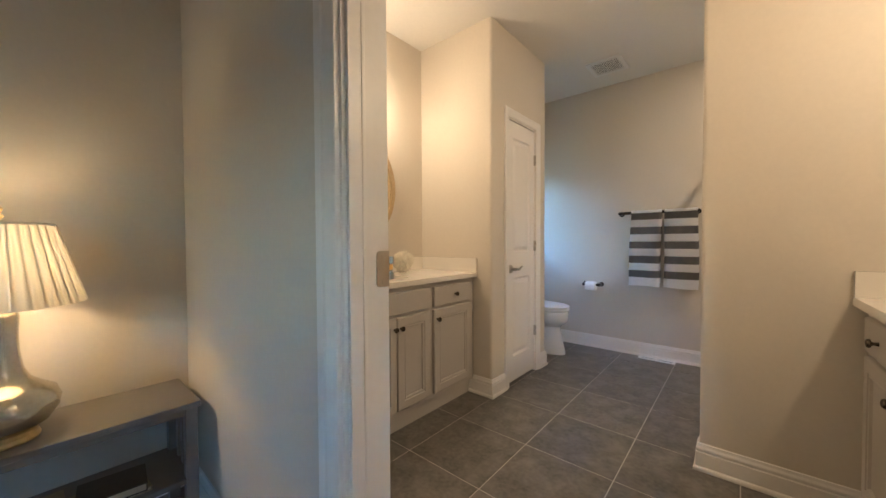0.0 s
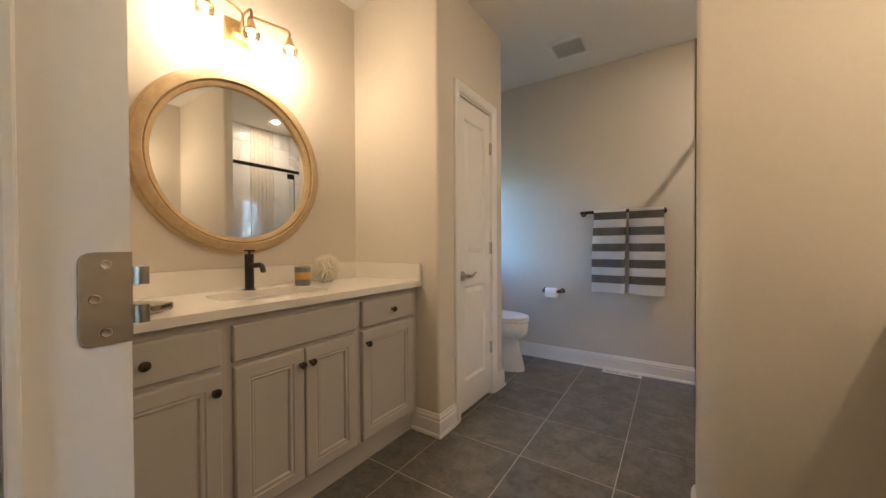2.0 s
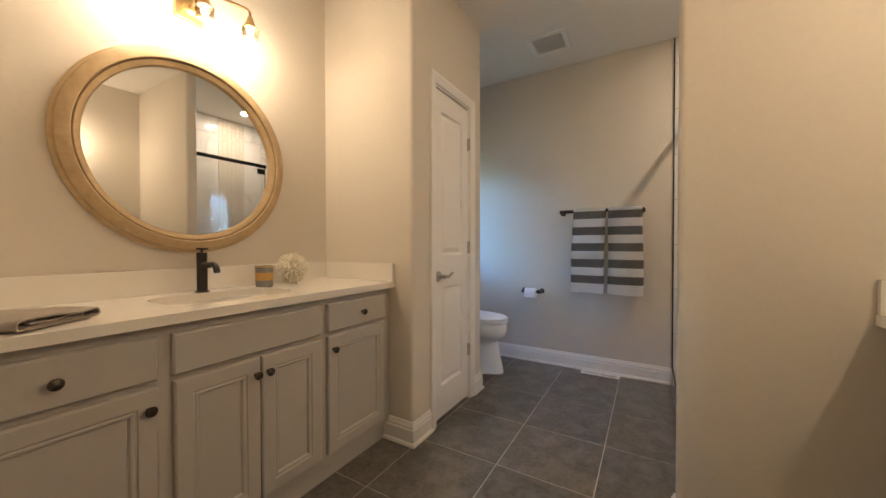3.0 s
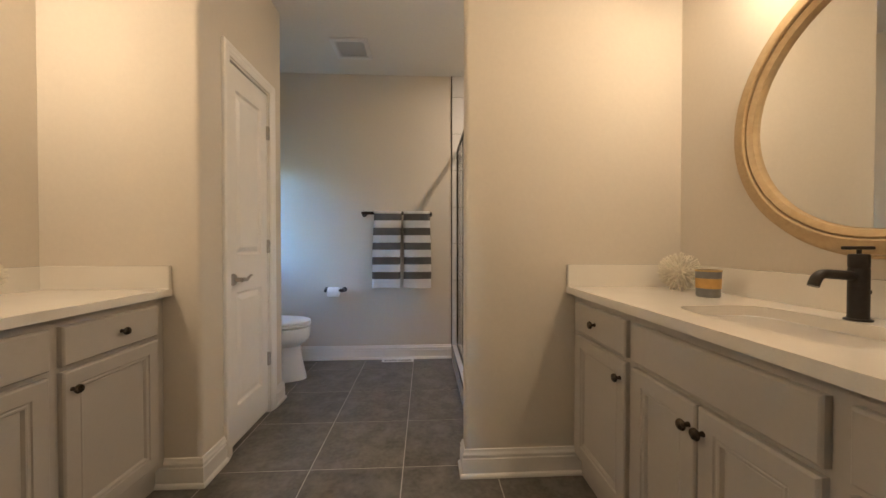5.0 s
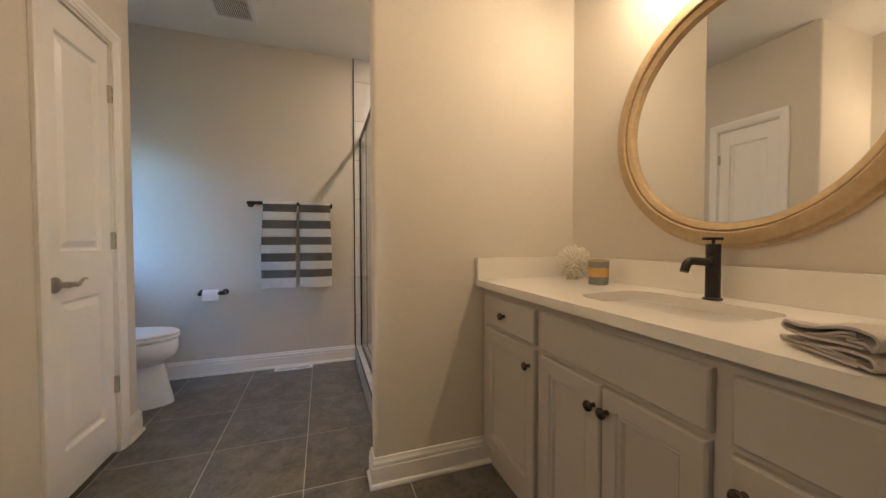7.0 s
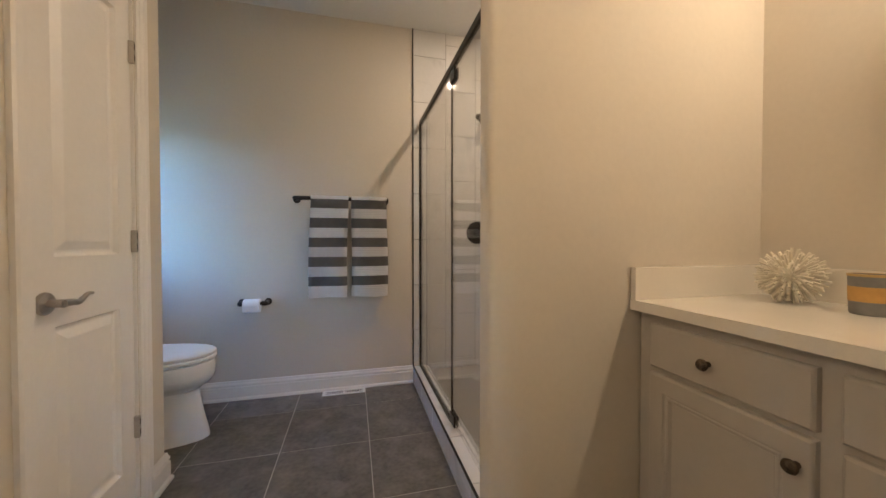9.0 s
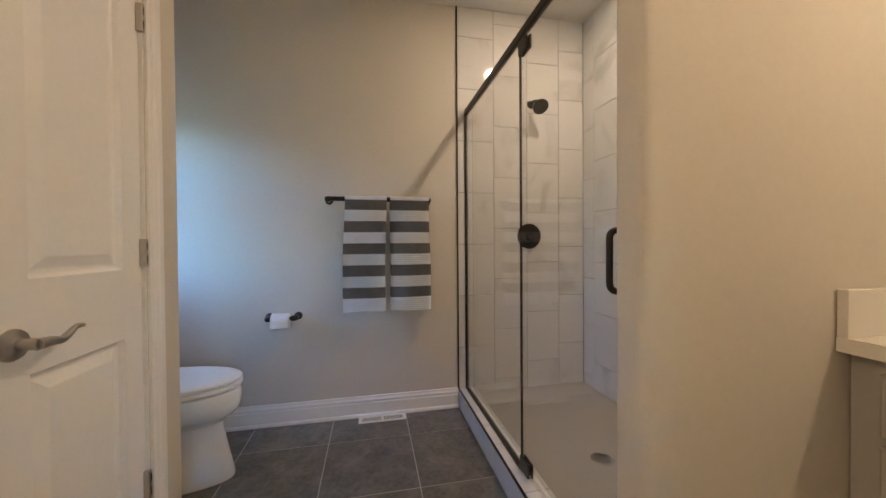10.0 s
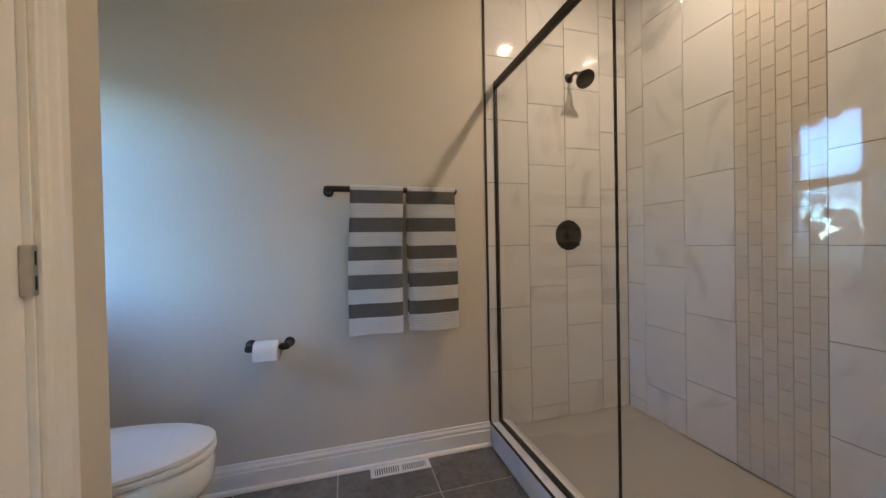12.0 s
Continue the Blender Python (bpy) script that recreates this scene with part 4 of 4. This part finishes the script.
def hanging_towel(x0, x1, drop, flare, lean, seed, label):
    """A striped towel folded over the bar, with a front and a back fall."""
    t = thing("bath_towel", pose((x0 + x1) / 2, NORTH - 0.066, 1.405), label, "towel", "striped towels on the bar")
    rng = random.Random(seed)
    phase = rng.uniform(0, 6)
    half = (x1 - x0) / 2
    y = 0.021
    ang = [(-y * math.cos(math.pi * k / 8), y * math.sin(math.pi * k / 8) + 0.004) for k in range(9)]
    front = [(-y - 0.004 - 0.012 * (s / drop), -s) for s in [drop * k / 252 for k in range(252, 0, -1)]]
    back = [(y + 0.004, -s) for s in [(drop - 0.03) * k / 60 for k in range(1, 61)]]
    line = front + ang + back
    n = 22
    grey = lambda s: -0.003 < s < 0.66 and (s + 0.003) % 0.1384 < 0.0690
    whole = []
    for idx, (yy, zz) in enumerate(line):
        s = -zz
        wide = half * (1 + flare * max(0, s) / drop)
        row = []
        for k in range(n + 1):
            u = k / n * 2 - 1
            rib = 0.0
            if idx < 252 and not grey(s):
                rib = 0.0011 * math.sin(s * 2 * math.pi / 0.0125)
            sway = 0.007 * math.sin(3.0 * u + phase + 2.5 * s) * min(1, max(0, s) / 0.3)
            curl = 0.005 * u ** 4 + 0.010 * u ** 14
            row.append((u * wide + lean * max(0, s) / drop + 0.003 * math.sin(9 * s + phase), yy - rib + (sway + curl if idx < 252 else 0.5 * sway), zz + (0.004 * math.sin(2.2 * u + phase) if s > drop * 0.9 else 0)))
        whole.append((s, idx, row))
    runs, last = [], None
    for s, idx, row in whole:
        g = bool(grey(s))
        if g != last:
            runs.append((g, [runs[-1][1][-1]] if runs else []))
            last = g
        runs[-1][1].append(row)
    for g, rows in runs:
        if len(rows) < 2:
            continue
        bm = bmesh.new()
        vs = [[bm.verts.new(p) for p in row] for row in rows]
        for one, two in zip(vs, vs[1:]):
            for k in range(n):
                bm.faces.new((one[k], one[k + 1], two[k + 1], two[k]))
        bmesh.ops.solidify(bm, geom=list(bm.faces), thickness=0.007)
        part("grey_stripe" if g else "white_stripe", bm, TOWEL_G if g else TOWEL_W, t, "dark grey terry stripe" if g else "white ribbed terry stripe", True)


hanging_towel(-0.802, -0.545, 0.704, 0.025, -0.016, 3, "grey and white striped towel folded over the bar")
hanging_towel(-0.520, -0.268, 0.704, 0.050, 0.002, 5, "grey and white striped towel hanging slightly flared over the bar")


def floor_register():
    t = thing("floor_register", pose(-0.58, 3.868, 0.0), "white slotted metal floor register set in the slate tiles", "floor vent")
    bm = bmesh.new()
    box(bm, -0.15, 0.15, -0.040, -0.026, 0.0, 0.005, 0.001), box(bm, -0.15, 0.15, 0.026, 0.040, 0.0, 0.005, 0.001)
    box(bm, -0.15, -0.128, -0.026, 0.026, 0, 0.005), box(bm, 0.128, 0.15, -0.026, 0.026, 0, 0.005), box(bm, -0.010, 0.010, -0.026, 0.026, 0, 0.005)
    part("rim", bm, PLASTIC, t)
    # flat black sheet in place of a duct, its depth painted as shade
    part("duct", boxed(-0.128, 0.128, -0.026, 0.026, 0.0002, 0.001), GAP_SHADE, t, "near-black sheet painting the shade of the duct")
    for s in (-1, 1):
        for k in range(10):
            x = s * (0.018 + k * 0.0115)
            part("slat", boxed(x - 0.003, x + 0.003, -0.026, 0.026, 0.001, 0.0045), PLASTIC, t)


floor_register()


def exhaust_fan():
    t = thing("exhaust_fan", pose(-0.925, 3.485, CEIL), "white square bathroom exhaust fan grille on the ceiling", "exhaust fan")
    bm = bmesh.new()
    o, i = 0.150, 0.112
    box(bm, -o, o, -o, -i, -0.014, 0, 0.004), box(bm, -o, o, i, o, -0.014, 0, 0.004), box(bm, -o, -i, -i, i, -0.014, 0, 0.004), box(bm, i, o, -i, i, -0.014, 0, 0.004)
    part("rim", bm, PLASTIC, t)
    # no hollow above the slats: a black sheet paints its shade
    part("backing", boxed(-i, i, -i, i, -0.003, -0.001), GAP_SHADE, t, "near-black sheet painting the shade behind the grille")
    for k in range(17):
        x = -i + 0.0066 + k * 0.01320
        part("slat", boxed(x - 0.0030, x + 0.0030, -i, i, -0.015, -0.006), PLASTIC, t)


exhaust_fan()

# ---- shower ----
def can_light():
    t = thing("recessed_light", pose(0.48, 3.085, CEIL), "round recessed ceiling light over the shower, lit", "ceiling light")
    part("trim_ring", lathe(bmesh.new(), [(0.043, -0.001), (0.074, -0.001), (0.076, -0.004), (0.070, -0.008), (0.048, -0.006), (0.043, -0.002)], 40), PLASTIC, t, "white trim ring", True)
    g = part("lens", lathe(bmesh.new(), [(0.043, -0.0035), (0.043, -0.002)], 32), CAN_GLOW, t, "glowing frosted lens")
    g.visible_shadow = False


can_light()
pan = thing("shower_pan", pose(0.45, 3.1, 0), "taupe-grey moulded shower pan with round drain", "shower pan")


def pan_mesh():
    bm = bmesh.new()
    x0, x1, y0, y1 = CURB_E - 0.45, SHOWER_E + 0.007 - 0.45, WING_N - 3.1, NORTH - 0.001 - 3.1
    n = 20
    rows = [[bm.verts.new((x0 + (x1 - x0) * i / n, y0 + (y1 - y0) * j / n, PAN_Z - 0.020 * max(0, 1 - math.hypot((x0 + (x1 - x0) * i / n), (y0 + (y1 - y0) * j / n)) / 0.75))) for i in range(n + 1)] for j in range(n + 1)]
    for one, two in zip(rows, rows[1:]):
        for i in range(n):
            bm.faces.new((one[i], one[i + 1], two[i + 1], two[i]))
    low = [[bm.verts.new((v.co.x, v.co.y, 0.0)) for v in (rows[0][0], rows[0][-1], rows[-1][-1], rows[-1][0])]]
    bm.faces.new(low[0])
    return bm


part("basin", pan_mesh(), PAN, pan, "", True)
drain = part("drain", lathe(bmesh.new(), [(0.052, 0.0), (0.052, 0.004), (0.046, 0.006), (0.0, 0.006)], 32, pose(0, 0, PAN_Z - 0.020)), NICKEL, pan, "round perforated metal drain", True)
# black discs laid on the cap paint the shade of its perforations
for r, n in ((0.012, 6), (0.024, 12), (0.036, 18)):
    for k in range(n):
        a = 2 * math.pi * k / n
        part("drain_hole", lathe(bmesh.new(), [(0.0034, 0.0), (0.0034, 0.0004)], 8, pose(r * math.cos(a), r * math.sin(a), PAN_Z - 0.0138)), GAP_SHADE, drain)

curb = thing("shower_curb", pose(0, 3.1, 0), "white marble-tiled shower curb with dark metal edge", "shower curb")
part("core", boxed(CURB_W + 0.008, CURB_E, WING_N - 3.1, NORTH - 3.1, 0, CURB_Z - 0.008), TILE_GROUT, curb)
part("edge_trim", boxed(CURB_W - 0.001, CURB_W + 0.009, WING_N - 3.1, NORTH - 0.010 - 3.1, CURB_Z - 0.007, CURB_Z + 0.0015, bevel=0.001), BLACK, curb, "dark bronze edge strip")
solid("tile_edge_trim", boxed(CURB_W - 0.004, CURB_W + 0.004, NORTH - 0.011, NORTH, CURB_Z + 0.0015, CEIL), BLACK, "dark metal strip along the tile edge", "trim")


def enclosure():
    t = thing("shower_enclosure", pose(0, 3.1, CURB_Z), "clear glass shower enclosure with black header and door", "shower enclosure")
    z1 = 2.000 - CURB_Z
    seam, y0, y1 = 3.030 - 3.1, WING_N - 3.1, NORTH - 0.008 - 3.1
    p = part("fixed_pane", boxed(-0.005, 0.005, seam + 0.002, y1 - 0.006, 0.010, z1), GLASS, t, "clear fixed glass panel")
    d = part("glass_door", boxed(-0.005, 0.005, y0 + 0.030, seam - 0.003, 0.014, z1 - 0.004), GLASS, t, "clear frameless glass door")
    for g in (p, d):
        g.visible_shadow = False
    part("door_edge", boxed(-0.0052, 0.0052, seam - 0.0032, seam - 0.0002, 0.014, z1 - 0.004), BLACK, t, "dark glass edge seal")
    part("header", boxed(-0.011, 0.011, y0, y1, z1 - 0.002, z1 + 0.034, bevel=0.003), BLACK, t, "black header bar")
    part("wall_channel", boxed(-0.010, 0.010, y1 - 0.012, y1, 0.0, z1 - 0.002, bevel=0.001), BLACK, t, "black wall channel")
    part("bottom_channel", boxed(-0.010, 0.010, seam + 0.002, y1 - 0.012, 0.0, 0.016, bevel=0.001), BLACK, t, "black bottom channel")
    part("threshold", boxed(0.018, 0.034, y0, y1, 0.0, 0.007, bevel=0.002), PLASTIC, t, "white threshold strip")
    for z in (z1 - 0.075, 0.012):
        bm = bmesh.new()
        for x0, x1 in ((-0.013, -0.005), (0.005, 0.013)):
            box(bm, x0, x1, seam - 0.085, seam - 0.004, z, z + 0.058, 0.003)
        part("pivot_clamp", bm, BLACK, t, "black pivot hinge clamp")
    hz, hy = 1.073 - CURB_Z, 2.390 - 3.1
    for s in (-1, 1):
        pts = bend([(s * 0.005, hy, hz + 0.078), (s * 0.051, hy, hz + 0.078), (s * 0.051, hy, hz - 0.078), (s * 0.005, hy, hz - 0.078)], 0.024)
        part("pull_handle", tube(bmesh.new(), pts, 0.0088, 14), BLACK, t, "black D-shaped pull handle", True)


enclosure()


def shower_fittings():
    t = thing("wall_shower", pose(0.484, NORTH - 0.008, 2.112), "dark bronze shower head on a short arm on the tiles", "shower head")
    part("flange", lathe(bmesh.new(), [(0.030, 0), (0.028, 0.006), (0.014, 0.016), (0.012, 0.018)], 24, pose(0, 0, 0, 90, 0, 0)), BLACK, t, "", True)
    part("arm", tube(bmesh.new(), curve([(0, -0.01, 0), (0, -0.06, 0.004), (0, -0.100, -0.022)], 5), 0.0095, 12), BLACK, t, "", True)
    part("head", lathe(bmesh.new(), [(0.012, 0.0), (0.016, 0.014), (0.018, 0.024), (0.036, 0.044), (0.042, 0.054), (0.042, 0.062), (0.038, 0.064), (0.0, 0.064)], 28, pose(0, -0.096, -0.019, 0, 0, 0) @ pose(0, 0, 0, 135, 0, 0) @ Matrix.Diagonal((1.25, 1.25, 1.25, 1))), BLACK, t, "", True)
    v = thing("shower_valve", pose(0.466, NORTH - 0.008, 1.174), "round dark bronze shower valve trim with lever on the tiles", "shower valve")
    part("plate", lathe(bmesh.new(), [(0.090, 0), (0.090, 0.004), (0.086, 0.008), (0.050, 0.010), (0.034, 0.012), (0.032, 0.040), (0.028, 0.046), (0.0, 0.047)], 40, pose(0, 0, 0, 90, 0, 0)), BLACK, v, "", True)
    part("lever", tube(bmesh.new(), [(0, -0.040, 0), (0.022, -0.050, -0.028), (0.034, -0.052, -0.064)], [0.010, 0.008, 0.006], 12), BLACK, v, "", True)


shower_fittings()

# ---- bedroom corner ----
def console_table():
    """Grey open-shelf table; its right end stands by the doorway wall."""
    x0, x1, y0, y1, top = -1.93, -1.585, -0.95, 0.468, 0.520
    t = thing("console_table", pose(x0, y0, 0), "grey lacquered console table with open shelf and slatted end", "table")
    w, l = x1 - x0, y1 - y0
    part("tabletop", boxed(0, w, 0, l, top - 0.022, top, bevel=0.004), TABLE, t)
    part("apron", boxed(0.012, w - 0.020, 0.012, l - 0.012, top - 0.050, top - 0.022), TABLE, t)
    part("shelf", boxed(0.012, w - 0.014, 0.020, l - 0.020, 0.205, 0.225, bevel=0.003), TABLE, t)
    for x in (0.010, w - 0.050):
        for y in (0.010, l - 0.050):
            part("leg", boxed(x, x + 0.040, y, y + 0.040, 0, top - 0.022, bevel=0.003), TABLE, t)
    for y in (0.022, l - 0.034):
        for k in range(2):
            x = 0.10 + k * 0.075
            part("end_slat", boxed(x, x + 0.030, y, y + 0.012, 0.225, top - 0.050), TABLE, t)


console_table()


def book(x, y, z, w, l, h, rz, cover, label):
    t = thing("book", pose(x, y, z, 0, 0, rz), label, "book")
    part("page_block", boxed(-w / 2 + 0.004, w / 2 - 0.004, -l / 2 + 0.003, l / 2 - 0.004, 0.003, h - 0.003), PAGES, t, "cream page block")
    bm = bmesh.new()
    box(bm, -w / 2, w / 2, -l / 2, l / 2, 0, 0.003), box(bm, -w / 2, w / 2, -l / 2, l / 2, h - 0.003, h), box(bm, -w / 2, w / 2, -l / 2, -l / 2 + 0.003, 0.003, h - 0.003)
    part("cover", bm, cover, t)


book(-1.70, 0.215, 0.225, 0.16, 0.20, 0.016, 4, BOOK_B, "cream cloth-bound book lying on the shelf")
book(-1.690, 0.220, 0.241, 0.15, 0.185, 0.030, -6, BOOK_A, "dark brown book lying on another book")
book(-1.69, 0.01, 0.225, 0.16, 0.19, 0.052, 2, BOOK_B, "tan cloth-bound book lying on the shelf")


def table_lamp():
    x, y, z = -1.725, -0.02, 0.520
    t = thing("table_lamp", pose(x, y, z), "mercury glass table lamp with pleated cream shade, lit", "lamp")
    part("foot", lathe(bmesh.new(), [(0.076, 0), (0.078, 0.006), (0.075, 0.013), (0.072, 0.016), (0.071, 0.028), (0.066, 0.032)], 40), BRASS, t, "round brass foot", True)
    part("body", lathe(bmesh.new(), [(0.066, 0.030), (0.098, 0.050), (0.120, 0.085), (0.126, 0.115), (0.116, 0.145), (0.085, 0.168), (0.060, 0.190), (0.045, 0.225), (0.038, 0.28), (0.036, 0.34), (0.040, 0.39), (0.034, 0.41), (0.010, 0.415)], 48), MERCURY, t, "silvered glass gourd body", True)
    part("stem", tube(bmesh.new(), [(0, 0, 0.41), (0, 0, 0.70)], 0.006, 10), BRASS, t, "", True)
    part("finial", lathe(bmesh.new(), [(0.006, 0.695), (0.016, 0.705), (0.009, 0.715), (0.014, 0.730), (0.0, 0.745)], 16), BRASS, t, "brass finial", True)
    bm = lathe(bmesh.new(), [(0.188, 0.425), (0.186, 0.435), (0.122, 0.672), (0.120, 0.680)], 240, Matrix.Identity(4), lambda a: 1 + 0.012 * math.sin(36 * a))
    for f in [f for f in bm.faces if len(f.verts) > 4]:
        bm.faces.remove(f)
    sh = part("shade", bm, SHADE_CLOTH, t, "pleated cream linen shade", True)
    for k in range(36):
        a0 = 2 * math.pi * k / 36
        bm = bmesh.new()
        quad = []
        for a, r, z in ((a0 - 0.012, 0.1925, 0.428), (a0 + 0.020, 0.1935, 0.428), (a0 + 0.016, 0.1265, 0.677), (a0 - 0.010, 0.1255, 0.677)):
            quad.append(bm.verts.new((r * math.cos(a), r * math.sin(a), z)))
        bm.faces.new(quad)
        bmesh.ops.solidify(bm, geom=list(bm.faces), thickness=0.0015)
        part("pleat", bm, SHADE_CLOTH, sh)
    part("shade_rim", tube(bmesh.new(), [(0.121 * math.cos(2 * math.pi * k / 48), 0.121 * math.sin(2 * math.pi * k / 48), 0.681) for k in range(49)], 0.0035, 8), TRIM, t, "", True)
    bu = part("bulb", lathe(bmesh.new(), [(0.0, 0.60), (0.022, 0.592), (0.030, 0.57), (0.024, 0.54), (0.014, 0.51), (0.0, 0.51)], 20), BULB, t, "glowing warm bulb", True)
    bu.visible_shadow = False
    lamp("table_lamp_bulb", "POINT", LAMP_W, (1.0, 0.84, 0.64), pose(x, y, z + 0.57), radius=0.03)


def shade_cloth():
    m = bpy.data.materials.new("lamp_shade_cloth")
    m.use_nodes = True
    n, l = m.node_tree.nodes, m.node_tree.links
    dif, tra, mix, tex = n.new("ShaderNodeBsdfDiffuse"), n.new("ShaderNodeBsdfTranslucent"), n.new("ShaderNodeMixShader"), n.new("ShaderNodeTexNoise")
    tex.inputs["Scale"].default_value = 300
    ramp = n.new("ShaderNodeMix")
    ramp.data_type = "RGBA"
    ramp.inputs["A"].default_value, ramp.inputs["B"].default_value = (0.74, 0.69, 0.60, 1), (0.84, 0.79, 0.70, 1)
    l.new(tex.outputs["Fac"], ramp.inputs["Factor"])
    for s in (dif, tra):
        l.new(ramp.outputs["Result"], s.inputs["Color"])
    mix.inputs[0].default_value = 0.13
    l.new(dif.outputs[0], mix.inputs[1]), l.new(tra.outputs[0], mix.inputs[2])
    l.new(mix.outputs[0], n["Material Output"].inputs["Surface"])
    return m


SHADE_CLOTH = shade_cloth()
table_lamp()

# ---- tiles, last ----
TILES = {}


def tile_mesh(w, h, t, mat, edge=0.0012):
    """A thin tile with eased edges, lying in x and y, face up at z = 0."""
    key = (round(w, 4), round(h, 4), t, mat.name)
    if key not in TILES:
        bm = bmesh.new()
        loops = [[bm.verts.new((sx * (w / 2 - i), sy * (h / 2 - i), z)) for sx, sy in ((-1, -1), (1, -1), (1, 1), (-1, 1))] for i, z in ((0, -t), (0, -edge), (edge, 0))]
        for one, two in zip(loops, loops[1:]):
            for k in range(4):
                bm.faces.new((one[k], one[(k + 1) % 4], two[(k + 1) % 4], two[k]))
        bm.faces.new(loops[-1])
        TILES[key] = mesh_of("tile", bm, mat)
    return TILES[key]


def lay(name, parent, w, h, t, mat, m):
    ob = new(name, tile_mesh(w, h, t, mat))
    ob.parent = parent
    ob.matrix_world = m
    return ob


floor_ob = bpy.data.objects["floor"]
P, GAP = 0.457, 0.0038
tint = random.Random(11)
for i in range(-6, 4):
    for j in range(-6, 6):
        x0, x1 = max(-0.428 + i * P, WEST + 0.001), min(-0.428 + (i + 1) * P, EAST)
        y0, y1 = max(2.275 + j * P, DOOR_S + 0.004), min(2.275 + (j + 1) * P, NORTH)
        if y0 >= 2.25:
            x1 = min(x1, CURB_W)
        if x1 - x0 < 0.03 or y1 - y0 < 0.03:
            continue
        lay("floor_tile", floor_ob, x1 - x0 - GAP, y1 - y0 - GAP, 0.003, FLOOR_TILE, pose((x0 + x1) / 2, (y0 + y1) / 2, tint.uniform(-0.0004, 0.0002)))

TH, G = 0.3550, 0.0032
side_wall = bpy.data.objects["wall_shower_side"]
solid("tile_backing", boxed(CURB_W + 0.002, SHOWER_E + 0.008, NORTH - 0.0065, NORTH, PAN_Z, CEIL), TILE_GROUT, "grouted backing of the tiled shower end wall", "wall")
backing = bpy.data.objects["tile_backing"]


def course(a0, a1, start, pitch, place, parent, name, mat, low=PAN_Z, w_gap=G):
    z = start - pitch * math.ceil((start - low) / pitch)
    while z < CEIL:
        z0, z1 = max(z, low), min(z + pitch, CEIL)
        if z1 - z0 > 0.015:
            lay(name, parent, a1 - a0 - w_gap, z1 - z0 - w_gap, 0.0035, mat, place((a0 + a1) / 2, (z0 + z1) / 2))
        z += pitch


on_north = lambda u, z: Matrix.Translation((u, NORTH - 0.0095, z)) @ pose(0, 0, 0, 90, 0, 0)
on_side = lambda u, z: Matrix.Translation((SHOWER_E, u, z)) @ pose(0, 0, 0, 90, 0, -90)
edges = [CURB_W + 0.003, 0.203, 0.450, 0.699, SHOWER_E]
for k in range(4):
    course(edges[k], edges[k + 1], 1.473 + 0.1115 * k, TH, on_north, backing, "wall_tile", MARBLE)
edges = [NORTH - 0.010, 3.793, 3.538, 3.291]
for k in range(3):
    course(edges[k + 1], edges[k], 1.225 + 0.1155 * k, TH, on_side, side_wall, "wall_tile", MARBLE)
edges = [2.973, 2.718, 2.463, WING_N]
for k in range(3):
    course(edges[k + 1], edges[k], 1.099 + 0.1155 * k, TH, on_side, side_wall, "wall_tile", MARBLE)
solid("accent_backing", boxed(SHOWER_E + 0.0026, SHOWER_E + 0.008, 2.974, 3.290, PAN_Z, CEIL), ACCENT_GROUT, "beige grouted backing of the accent tile band", "wall")
BW = (3.291 - 2.973) / 6
for k in range(6):
    course(3.291 - (k + 1) * BW, 3.291 - k * BW, (1.352, 1.302)[k % 2], 0.0995, on_side, side_wall, "accent_tile", ACCENT, w_gap=0.0018)

y = NORTH - 0.010
while y > WING_N + 0.02:
    y0 = max(y - 0.342, WING_N)
    lay("curb_tile", curb, CURB_Z - 0.008 - G, y - y0 - G, 0.0075, MARBLE, Matrix.Translation((CURB_W, (y + y0) / 2, (CURB_Z - 0.007) / 2)) @ pose(0, 0, 0, 0, -90, 0))
    lay("curb_tile", curb, CURB_E - CURB_W - 0.011, y - y0 - G, 0.0075, MARBLE, Matrix.Translation(((CURB_W + CURB_E + 0.009) / 2, (y + y0) / 2, CURB_Z)))
    y = y0
